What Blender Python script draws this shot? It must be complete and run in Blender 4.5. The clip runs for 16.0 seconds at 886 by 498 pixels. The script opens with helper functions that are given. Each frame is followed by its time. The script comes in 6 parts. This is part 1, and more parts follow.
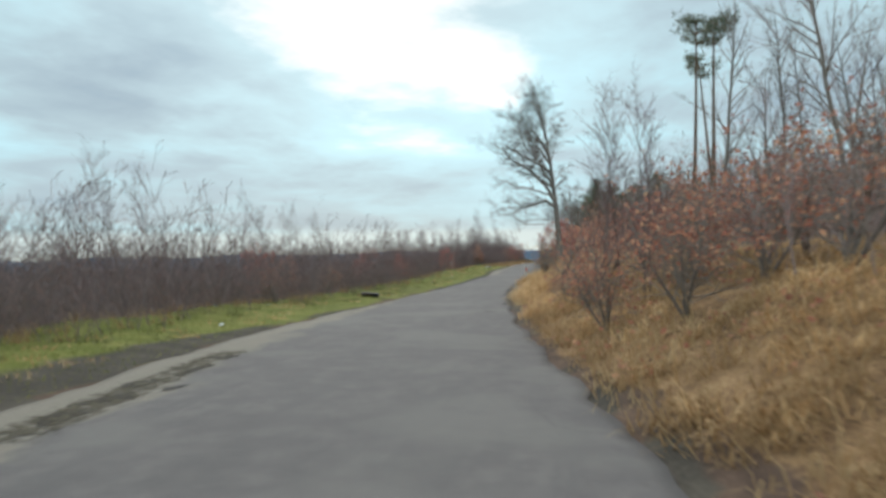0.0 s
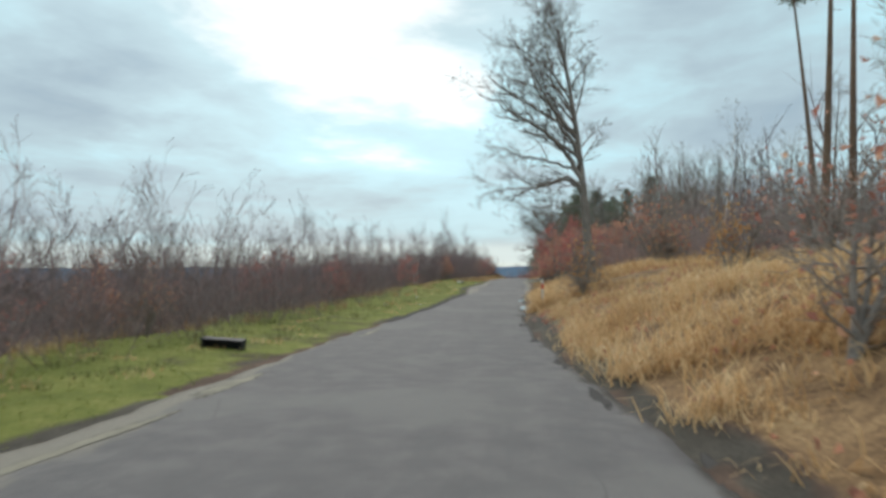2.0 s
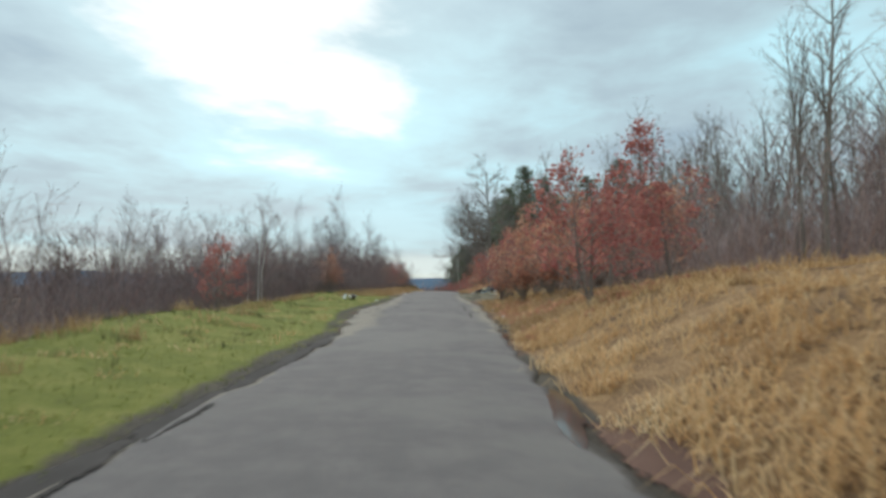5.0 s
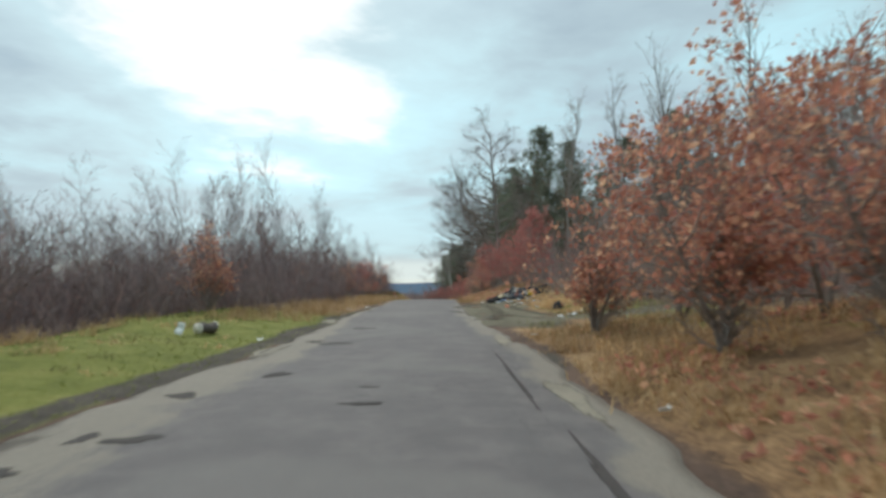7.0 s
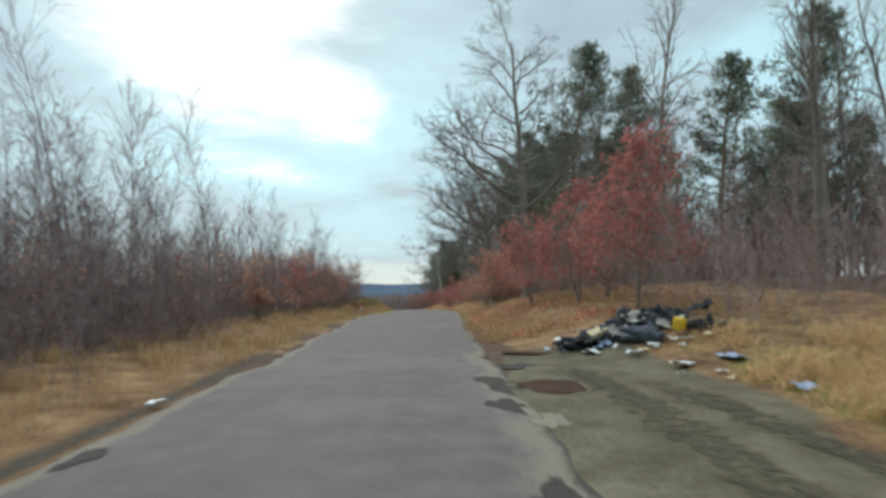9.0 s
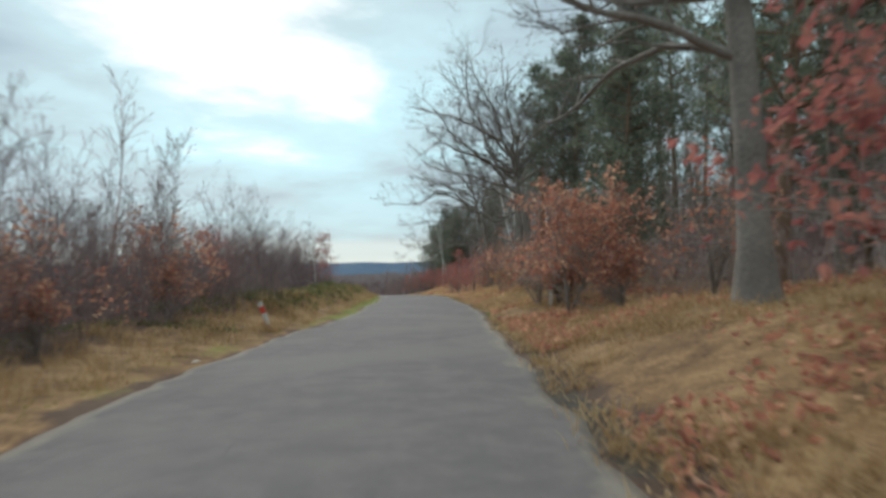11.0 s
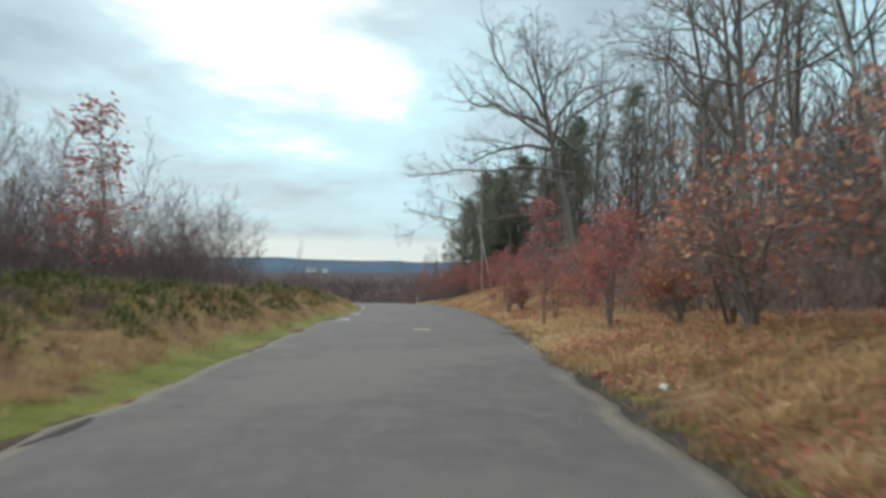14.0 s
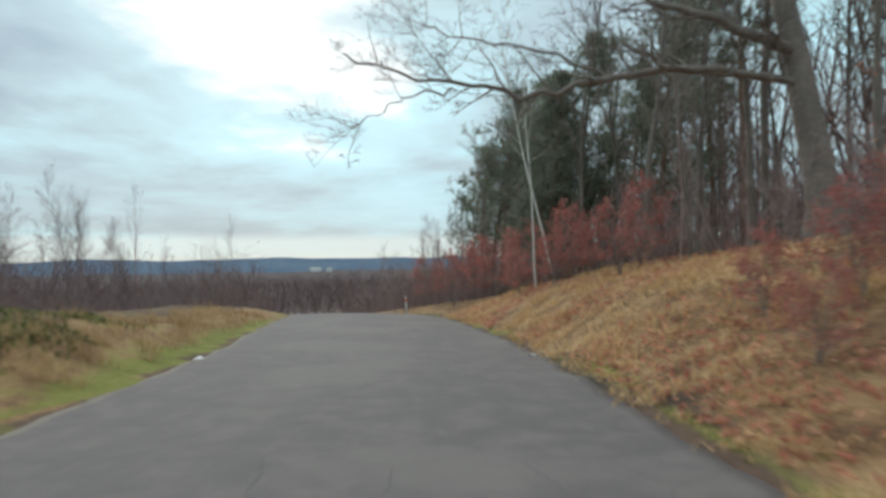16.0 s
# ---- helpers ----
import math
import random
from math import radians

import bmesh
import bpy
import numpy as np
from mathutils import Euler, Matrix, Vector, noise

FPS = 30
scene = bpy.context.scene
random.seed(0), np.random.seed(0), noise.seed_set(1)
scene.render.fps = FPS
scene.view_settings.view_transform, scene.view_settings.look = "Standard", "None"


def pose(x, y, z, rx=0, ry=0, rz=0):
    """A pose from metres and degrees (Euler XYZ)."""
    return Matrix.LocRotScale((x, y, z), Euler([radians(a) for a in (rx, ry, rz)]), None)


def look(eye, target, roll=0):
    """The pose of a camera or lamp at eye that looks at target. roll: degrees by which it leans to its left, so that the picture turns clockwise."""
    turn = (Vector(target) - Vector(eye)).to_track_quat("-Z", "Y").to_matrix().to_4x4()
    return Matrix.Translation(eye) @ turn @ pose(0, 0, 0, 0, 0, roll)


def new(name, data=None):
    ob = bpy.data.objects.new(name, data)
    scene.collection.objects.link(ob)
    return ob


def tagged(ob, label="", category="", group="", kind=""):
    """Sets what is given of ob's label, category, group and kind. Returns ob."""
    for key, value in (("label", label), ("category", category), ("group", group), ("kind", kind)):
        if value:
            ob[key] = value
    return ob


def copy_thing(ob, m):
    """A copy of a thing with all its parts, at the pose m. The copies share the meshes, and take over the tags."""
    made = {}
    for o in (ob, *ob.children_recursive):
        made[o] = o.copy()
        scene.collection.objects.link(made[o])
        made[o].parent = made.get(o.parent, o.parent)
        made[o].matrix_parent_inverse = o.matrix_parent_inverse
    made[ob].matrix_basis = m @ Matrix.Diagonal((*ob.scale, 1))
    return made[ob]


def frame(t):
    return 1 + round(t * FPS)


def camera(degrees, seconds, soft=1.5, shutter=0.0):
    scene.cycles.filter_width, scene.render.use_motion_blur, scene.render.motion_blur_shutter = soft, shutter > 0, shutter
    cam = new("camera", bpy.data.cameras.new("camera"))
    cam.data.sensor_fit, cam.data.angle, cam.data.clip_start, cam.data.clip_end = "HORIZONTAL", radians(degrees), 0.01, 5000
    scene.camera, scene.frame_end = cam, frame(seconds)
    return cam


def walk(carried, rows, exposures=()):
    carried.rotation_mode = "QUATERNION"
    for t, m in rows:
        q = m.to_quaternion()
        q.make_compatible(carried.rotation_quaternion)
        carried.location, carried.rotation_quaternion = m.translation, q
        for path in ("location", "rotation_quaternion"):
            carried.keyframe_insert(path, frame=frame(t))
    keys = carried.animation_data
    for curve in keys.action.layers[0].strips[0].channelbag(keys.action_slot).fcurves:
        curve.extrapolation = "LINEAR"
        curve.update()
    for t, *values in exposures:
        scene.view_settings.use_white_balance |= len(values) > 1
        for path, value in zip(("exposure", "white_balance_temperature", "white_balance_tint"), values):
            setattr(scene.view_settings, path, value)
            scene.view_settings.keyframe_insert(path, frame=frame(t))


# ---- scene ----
# The way of the car along a narrow country road
PATH = [
    (0, (4.918, 3.268, 1.383), (2.923, 13.066, 1.505), -1.15),
    (0.5, (4.016, 7.276, 1.246), (1.939, 17.056, 1.432), -1.20),
    (1, (3.083, 11.337, 1.127), (1.116, 21.136, 1.449), -0.56),
    (1.5, (2.230, 15.628, 1.067), (0.516, 25.471, 1.490), -0.21),
    (2, (1.572, 19.798, 1.033), (0.193, 29.696, 1.391), -0.35),
    (2.5, (1.035, 24.052, 0.940), (-0.033, 33.987, 1.332), 0.18),
    (3, (0.581, 28.557, 0.864), (-0.173, 38.519, 1.304), 0.54),
    (3.5, (0.223, 32.943, 0.830), (-0.223, 42.923, 1.279), 1.09),
    (4, (0.002, 37.400, 0.794), (-0.201, 47.384, 1.309), 0.42),
    (4.2, (-0.073, 39.240, 0.782), (-0.201, 49.224, 1.332), 0.58),
    (6.3, (-0.239, 59.568, 0.950), (-0.149, 69.554, 1.470), 0.66),
    (6.5, (-0.244, 61.754, 0.919), (-0.142, 71.737, 1.485), 0.40),
    (7, (-0.246, 67.102, 0.868), (-0.078, 77.082, 1.478), -0.32),
    (7.5, (-0.275, 72.365, 0.949), (0.059, 82.337, 1.613), 0.00),
    (8, (-0.132, 77.449, 1.089), (0.333, 87.411, 1.829), -0.15),
    (8.5, (-0.070, 82.489, 1.220), (0.308, 92.467, 1.763), -0.04),
    (9, (-0.127, 87.796, 1.282), (0.245, 97.769, 1.909), -0.26),
    (9.2, (-0.174, 90.015, 1.300), (0.220, 99.989, 1.902), 0.08),
    (11.3, (0.537, 113.575, 1.371), (0.880, 123.565, 1.635), -1.02),
    (11.5, (0.593, 115.851, 1.336), (0.903, 125.842, 1.623), -0.85),
    (12, (0.822, 121.899, 1.189), (1.012, 131.894, 1.429), -0.15),
    (12.5, (0.962, 128.641, 1.062), (1.099, 138.636, 1.330), 0.68),
    (13, (0.997, 134.988, 0.933), (1.055, 144.986, 1.145), 0.62),
    (13.5, (0.952, 141.547, 0.688), (0.887, 151.545, 0.890), 0.52),
    (14, (0.863, 147.976, 0.515), (0.747, 157.971, 0.808), 1.18),
    (14.5, (0.754, 154.582, 0.407), (0.836, 164.577, 0.699), 0.64),
    (15, (0.738, 161.446, 0.226), (0.891, 171.439, 0.564), 0.10),
    (15.5, (0.619, 168.394, -0.025), (0.657, 178.392, 0.199), -1.11),
    (16, (0.492, 175.597, -0.314), (0.294, 185.592, -0.101), -0.76),
]
cam = camera(70.0, 16.0, soft=3.2, shutter=0.25)
walk(cam, [(t, look(eye, target, roll)) for t, eye, target, roll in PATH])

# ---- daylight: broken overcast, the brightest gap ahead and to the left ----
SUN_AZ, SUN_EL = radians(-18), radians(36)
SUN_DIR = Vector((math.sin(SUN_AZ) * math.cos(SUN_EL), math.cos(SUN_AZ) * math.cos(SUN_EL), math.sin(SUN_EL)))
scene.view_settings.exposure = 0.0
sun = new("sun", bpy.data.lights.new("sun", "SUN"))
sun.data.energy, sun.data.angle, sun.data.color = 1.5, radians(24), (1.0, 0.95, 0.86)
sun.matrix_world = SUN_DIR.to_track_quat("Z", "Y").to_matrix().to_4x4()


class Nodes:
    """Short hand for building a node tree."""

    def __init__(self, tree):
        self.tree = tree
        self.tree.nodes.clear()

    def add(self, kind, inputs=()):
        n = self.tree.nodes.new(kind)
        for k, v in dict(inputs).items():
            self.put(n, k, v)
        return n

    def put(self, n, key, v):
        socket = n.inputs[key]
        if isinstance(v, bpy.types.NodeSocket):
            self.tree.links.new(v, socket)
        elif isinstance(v, bpy.types.Node):
            self.tree.links.new(v.outputs[0], socket)
        else:
            socket.default_value = v

    def math(self, op, a, b=0.0, clamp=False):
        n = self.add("ShaderNodeMath", {0: a, 1: b})
        n.operation, n.use_clamp = op, clamp
        return n.outputs[0]

    def vec(self, op, a, b=(0, 0, 0)):
        n = self.add("ShaderNodeVectorMath", {0: a, 1: b})
        n.operation = op
        return n.outputs["Value"] if op == "DOT_PRODUCT" else n.outputs[0]

    def noise(self, scale, detail=4.0, rough=0.55, coord=None, distortion=0.0):
        n = self.add("ShaderNodeTexNoise", {"Scale": scale, "Detail": detail, "Roughness": rough, "Distortion": distortion})
        if coord is not None:
            self.put(n, "Vector", coord)
        return n.outputs["Fac"]

    def ramp(self, fac, stops):
        n = self.add("ShaderNodeValToRGB", {"Fac": fac})
        e = n.color_ramp.elements
        while len(e) < len(stops):
            e.new(0.5)
        for el, (p, c) in zip(e, stops):
            el.position = p
            el.color = (*c, 1) if len(c) == 3 else c
        return n.outputs[0]

    def mix(self, fac, a, b, blend="MIX"):
        n = self.add("ShaderNodeMix")
        n.data_type, n.blend_type = "RGBA", blend
        for k, v in ((0, fac), (6, a), (7, b)):
            self.put(n, k, (*v, 1) if isinstance(v, tuple) and len(v) == 3 else v)
        return n.outputs[2]


def smooth01(nd, v, a, b):
    n = nd.add("ShaderNodeMapRange", {"Value": v, "From Min": a, "From Max": b})
    n.interpolation_type = "SMOOTHSTEP"
    return n.outputs[0]


def make_world():
    w = bpy.data.worlds.new("overcast_sky")
    scene.world = w
    w.use_nodes = True
    nd = Nodes(w.node_tree)
    d = nd.add("ShaderNodeTexCoord").outputs["Generated"]
    sep = nd.add("ShaderNodeSeparateXYZ", {0: d})
    z = nd.math("MAXIMUM", sep.outputs[2], 0.0)
    k = nd.math("DIVIDE", 1.0, nd.math("ADD", z, 0.09))
    plane = nd.add("ShaderNodeCombineXYZ", {0: nd.math("MULTIPLY", sep.outputs[0], k), 1: nd.math("MULTIPLY", sep.outputs[1], k), 2: 0.0}).outputs[0]
    stretched = nd.vec("MULTIPLY", plane, (1.0, 0.85, 1.0))
    big = nd.noise(0.62, 6.0, 0.52, nd.vec("ADD", stretched, (3.1, 7.3, 0.0)), 0.25)
    small = nd.noise(2.3, 5.0, 0.6, nd.vec("ADD", stretched, (1.7, 4.4, 2.0)), 0.3)
    dens = nd.math("ADD", nd.math("MULTIPLY", big, 0.78), nd.math("MULTIPLY", small, 0.22))
    cloud = nd.ramp(dens, [(0.36, (0.58, 0.92, 1.0)), (0.44, (0.51, 0.78, 0.85)), (0.50, (0.47, 0.65, 0.70)), (0.55, (0.415, 0.54, 0.59)), (0.62, (0.345, 0.45, 0.51)), (0.70, (0.26, 0.375, 0.46))])
    # the thin cloud before the sun is white with ragged edges
    a = nd.vec("DOT_PRODUCT", d, tuple(SUN_DIR))
    a = nd.math("ADD", a, nd.math("MULTIPLY", nd.math("SUBTRACT", 0.5, dens), 0.35))
    c = nd.mix(nd.math("MULTIPLY", smooth01(nd, a, 0.82, 0.95), 0.4), cloud, (0.64, 0.90, 0.96))
    c = nd.mix(smooth01(nd, a, 0.932, 0.968), c, (0.97, 1.02, 1.01))
    # far layers merge into a grey-blue band over a pale clear strip at the horizon
    c = nd.mix(nd.math("MULTIPLY", smooth01(nd, z, 0.20, 0.06), 0.5), c, (0.37, 0.48, 0.56))
    c = nd.mix(nd.math("MULTIPLY", smooth01(nd, z, 0.050, 0.034), 0.85), c, (0.60, 0.72, 0.74))
    c = nd.mix(nd.math("MULTIPLY", smooth01(nd, z, 0.020, 0.0), 0.6), c, (0.76, 0.80, 0.72))
    sky = nd.add("ShaderNodeTexSky")
    sky.sky_type, sky.sun_disc, sky.sun_elevation, sky.sun_rotation = "NISHITA", False, SUN_EL, SUN_AZ
    c = nd.mix(1.0, c, nd.mix(1.0, sky.outputs[0], (0.012, 0.012, 0.012), "MULTIPLY"), "ADD")
    # an overcast sky grows brighter and whiter towards the zenith
    up = smooth01(nd, z, 0.36, 1.0)
    c = nd.mix(1.0, c, nd.mix(up, (1.0, 1.0, 1.0), (2.4, 1.97, 1.92)), "MULTIPLY")
    bg = nd.add("ShaderNodeBackground", {"Color": c, "Strength": 1.0})
    nd.add("ShaderNodeOutputWorld", {0: bg})


make_world()

# ---- materials ----


def material(name, rough=0.85, spec=0.3, metal=0.0):
    m = bpy.data.materials.new(name)
    m.use_nodes = True
    nd = Nodes(m.node_tree)
    b = nd.add("ShaderNodeBsdfPrincipled", {"Roughness": rough, "Specular IOR Level": spec, "Metallic": metal})
    nd.add("ShaderNodeOutputMaterial", {0: b})
    obj = nd.add("ShaderNodeTexCoord").outputs["Object"]
    pos = nd.add("ShaderNodeNewGeometry").outputs["Position"]
    return m, nd, b, obj, pos


def relief(nd, b, height, strength, distance):
    n = nd.add("ShaderNodeBump", {"Height": height, "Strength": strength, "Distance": distance})
    nd.put(b, "Normal", n.outputs[0])


def varied(name, stops, rough=0.85, spec=0.3, grain=40.0, bump=0.3, dist=0.01, by="noise", patch=1.5, trans=0.0, feather=False):
    """A colour that varies by grain and patch, by loose piece or by object."""
    m, nd, b, obj, pos = material(name, rough, spec)
    if by == "island":
        fac = nd.add("ShaderNodeNewGeometry").outputs["Random Per Island"]
        if patch > 2:
            fac = nd.math("ADD", nd.math("MULTIPLY", fac, 0.62), nd.math("MULTIPLY", smooth01(nd, nd.noise(1 / patch, 5, 0.6, pos), 0.32, 0.68), 0.38))
    elif by == "object":
        fac = nd.math("ADD", nd.math("MULTIPLY", nd.add("ShaderNodeObjectInfo").outputs["Random"], 0.6), nd.math("MULTIPLY", nd.noise(grain, 4, 0.6, obj), 0.4))
    else:
        fac = nd.math("ADD", nd.math("MULTIPLY", nd.noise(patch, 5, 0.6, pos), 0.55), nd.math("MULTIPLY", nd.noise(grain, 4, 0.65, pos), 0.45))
    nd.put(b, "Base Color", nd.ramp(fac, stops))
    if bump:
        relief(nd, b, nd.noise(grain, 4, 0.7, obj), bump, dist)
    if feather:
        # ragged edges that thin out over the surface below
        core = nd.add("ShaderNodeVertexColor")
        core.layer_name = "core"
        rag = nd.math("MULTIPLY", nd.math("SUBTRACT", nd.noise(7.0, 5, 0.65, pos), 0.5), 1.5)
        nd.put(b, "Alpha", smooth01(nd, nd.math("ADD", core.outputs[0], rag), 0.2, 0.6))
    if trans:
        t = nd.add("ShaderNodeBsdfTranslucent", {"Color": nd.ramp(fac, stops)})
        ms = nd.add("ShaderNodeMixShader", {0: trans, 1: b.outputs[0], 2: t.outputs[0]})
        out = [n for n in nd.tree.nodes if n.type == "OUTPUT_MATERIAL"][0]
        nd.put(out, 0, ms.outputs[0])
    return m


def asphalt_material():
    m, nd, b, obj, pos = material("worn_asphalt", 0.9, 0.2)
    fine = nd.noise(160.0, 3, 0.7, pos)
    mid = nd.noise(2.2, 6, 0.62, pos)
    # long streaks along the driving direction
    streak = nd.noise(1.0, 5, 0.6, nd.vec("MULTIPLY", pos, (2.6, 0.16, 1.0)))
    big = nd.noise(0.35, 4, 0.5, pos)
    c = nd.ramp(mid, [(0.36, (0.076, 0.068, 0.067)), (0.5, (0.108, 0.096, 0.093)), (0.63, (0.148, 0.132, 0.125))])
    c = nd.mix(nd.math("MULTIPLY", smooth01(nd, streak, 0.5, 0.66), 0.5), c, (0.085, 0.078, 0.077))
    c = nd.mix(nd.math("MULTIPLY", smooth01(nd, big, 0.5, 0.62), 0.6), c, (0.165, 0.153, 0.138))
    c = nd.mix(0.35, c, nd.ramp(fine, [(0.3, (0.06, 0.06, 0.06)), (0.7, (0.26, 0.25, 0.24))]))
    # cracks
    v = nd.add("ShaderNodeTexVoronoi", {"Scale": 0.9, "Vector": nd.mix(0.12, pos, nd.add("ShaderNodeTexNoise", {"Scale": 3.0, "Vector": pos}).outputs["Color"])})
    v.feature = "DISTANCE_TO_EDGE"
    crack = nd.math("MULTIPLY", smooth01(nd, v.outputs["Distance"], 0.010, 0.0), smooth01(nd, nd.noise(0.25, 2, 0.5, pos), 0.5, 0.62))
    c = nd.mix(nd.math("MULTIPLY", crack, 0.3), c, (0.03, 0.03, 0.03))
    wearing = nd.add("ShaderNodeVertexColor")
    wearing.layer_name = "dust"
    dust = nd.add("ShaderNodeSeparateColor", {0: wearing.outputs[0]})
    ragged = nd.math("MULTIPLY", nd.math("SUBTRACT", nd.noise(1.7, 6, 0.68, nd.vec("MULTIPLY", pos, (1.0, 0.45, 1.0))), 0.5), 1.7)
    sandy = smooth01(nd, nd.math("ADD", dust.outputs[0], ragged), 0.45, 0.85)
    c = nd.mix(nd.math("MULTIPLY", sandy, 0.75), c, nd.ramp(nd.noise(45.0, 3, 0.7, pos), [(0.3, (0.15, 0.134, 0.106)), (0.7, (0.30, 0.268, 0.212))]))
    muddy = smooth01(nd, nd.math("ADD", dust.outputs[1], ragged), 0.5, 0.8)
    c = nd.mix(nd.math("MULTIPLY", muddy, 0.85), c, nd.ramp(nd.noise(45.0, 3, 0.7, pos), [(0.3, (0.04, 0.034, 0.028)), (0.7, (0.085, 0.072, 0.058))]))
    nd.put(b, "Base Color", c)
    nd.put(b, "Roughness", nd.ramp(mid, [(0.3, (0.8, 0.8, 0.8)), (0.7, (0.95, 0.95, 0.95))]))
    relief(nd, b, nd.math("SUBTRACT", fine, nd.math("MULTIPLY", crack, 1.5)), 0.5, 0.006)
    return m


def ground_material():
    m, nd, b, obj, pos = material("roadside_soil", 0.95, 0.15)
    cov = nd.add("ShaderNodeVertexColor")
    cov.layer_name = "cover"
    sep = nd.add("ShaderNodeSeparateColor", {0: cov.outputs[0]})
    mid = nd.noise(1.3, 6, 0.65, pos)
    fine = nd.noise(23.0, 5, 0.7, pos)
    mixn = nd.math("ADD", nd.math("MULTIPLY", mid, 0.5), nd.math("MULTIPLY", fine, 0.5))
    litter = nd.ramp(mixn, [(0.35, (0.05, 0.035, 0.027)), (0.5, (0.105, 0.070, 0.052)), (0.65, (0.175, 0.115, 0.08))])
    green = nd.ramp(mixn, [(0.34, (0.07, 0.085, 0.018)), (0.5, (0.15, 0.165, 0.035)), (0.66, (0.28, 0.25, 0.085))])
    tan = nd.ramp(mixn, [(0.38, (0.07, 0.042, 0.026)), (0.47, (0.19, 0.115, 0.06)), (0.54, (0.29, 0.18, 0.09)), (0.62, (0.42, 0.29, 0.155))])
    dirt = nd.ramp(mixn, [(0.34, (0.03, 0.026, 0.022)), (0.5, (0.07, 0.061, 0.049)), (0.66, (0.125, 0.11, 0.086))])
    sand = nd.ramp(mixn, [(0.36, (0.06, 0.053, 0.036)), (0.47, (0.118, 0.106, 0.07)), (0.53, (0.15, 0.135, 0.092)), (0.66, (0.23, 0.208, 0.15))])
    dirt = nd.mix(cov.outputs[1], dirt, sand)
    ragged = nd.math("MULTIPLY", nd.math("SUBTRACT", mid, 0.5), 0.9)

    def edge(ch):
        return smooth01(nd, nd.math("ADD", sep.outputs[ch], ragged), 0.35, 0.65)

    c = nd.mix(edge(1), litter, tan)
    c = nd.mix(edge(0), c, green)
    c = nd.mix(edge(2), c, dirt)
    # woodland floor of the far valley
    c = nd.mix(smooth01(nd, nd.add("ShaderNodeSeparateXYZ", {0: pos}).outputs[1], 240.0, 420.0), c, nd.ramp(nd.noise(0.03, 5, 0.65, pos), [(0.35, (0.04, 0.032, 0.036)), (0.65, (0.075, 0.052, 0.05))]))
    nd.put(b, "Base Color", c)
    relief(nd, b, mixn, 0.8, 0.06)
    return m


M = {}
M["asphalt"] = asphalt_material()
M["ground"] = ground_material()
M["bark"] = varied("grey_brown_bark", [(0.3, (0.14, 0.12, 0.104)), (0.5, (0.23, 0.196, 0.17)), (0.7, (0.34, 0.29, 0.25))], 0.92, 0.2, 14.0, 0.8, 0.03)
M["bark_far"] = varied("weathered_bark", [(0.2, (0.145, 0.125, 0.108)), (0.5, (0.215, 0.186, 0.16)), (0.8, (0.30, 0.26, 0.22))], 0.92, 0.2, 9.0, 0.5, 0.02, by="object")
M["pine_bark"] = varied("orange_brown_pine_bark", [(0.3, (0.12, 0.082, 0.06)), (0.55, (0.22, 0.145, 0.10)), (0.75, (0.32, 0.215, 0.145))], 0.92, 0.2, 12.0, 0.8, 0.03)
M["twig"] = varied("dark_bare_twig", [(0.2, (0.23, 0.195, 0.17)), (0.8, (0.36, 0.305, 0.265))], 0.9, 0.2, 6.0, 0.0)
M["oak_twig"] = varied("dark_oak_twig", [(0.2, (0.15, 0.128, 0.115)), (0.8, (0.25, 0.213, 0.19))], 0.9, 0.2, 6.0, 0.0)
M["red_twig"] = varied("reddish_twig", [(0.2, (0.20, 0.122, 0.118)), (0.5, (0.22, 0.148, 0.14)), (0.8, (0.24, 0.18, 0.16))], 0.85, 0.2, 6.0, 0.0, by="object")
M["under_brush"] = varied("grey_mauve_undergrowth", [(0.0, (0.25, 0.185, 0.178)), (0.5, (0.34, 0.258, 0.245)), (0.85, (0.41, 0.325, 0.295)), (1.0, (0.46, 0.27, 0.20))], 0.9, 0.2, 6.0, 0.0, by="island")
M["sapling_bark"] = varied("dark_sapling_bark", [(0.2, (0.11, 0.094, 0.088)), (0.5, (0.16, 0.137, 0.128)), (0.8, (0.24, 0.206, 0.19))], 0.92, 0.2, 9.0, 0.5, 0.02, by="object")
M["brush"] = varied("grey_brown_brush", [(0.0, (0.165, 0.124, 0.122)), (0.5, (0.24, 0.184, 0.18)), (0.85, (0.295, 0.228, 0.214)), (1.0, (0.38, 0.20, 0.155))], 0.9, 0.2, 6.0, 0.0, by="island")
M["rust_leaf"] = varied("rust_brown_dry_leaf", [(0.0, (0.34, 0.145, 0.11)), (0.4, (0.48, 0.215, 0.152)), (0.75, (0.59, 0.295, 0.195)), (1.0, (0.76, 0.51, 0.33))], 0.7, 0.3, 30, 0.0, by="island", trans=0.55)
M["red_leaf"] = varied("dark_red_dry_leaf", [(0.0, (0.34, 0.125, 0.118)), (0.5, (0.46, 0.175, 0.155)), (1.0, (0.57, 0.265, 0.205))], 0.7, 0.3, 30, 0.0, by="island", trans=0.55)
M["gold_leaf"] = varied("yellow_brown_dry_leaf", [(0.0, (0.46, 0.20, 0.075)), (0.5, (0.62, 0.32, 0.11)), (1.0, (0.76, 0.50, 0.22))], 0.7, 0.3, 30, 0.0, by="island", trans=0.5)
M["needle"] = varied("dark_green_needle", [(0.0, (0.10, 0.124, 0.092)), (0.5, (0.175, 0.2, 0.147)), (1.0, (0.255, 0.272, 0.2))], 0.75, 0.25, 30, 0.0, by="island", trans=0.5)
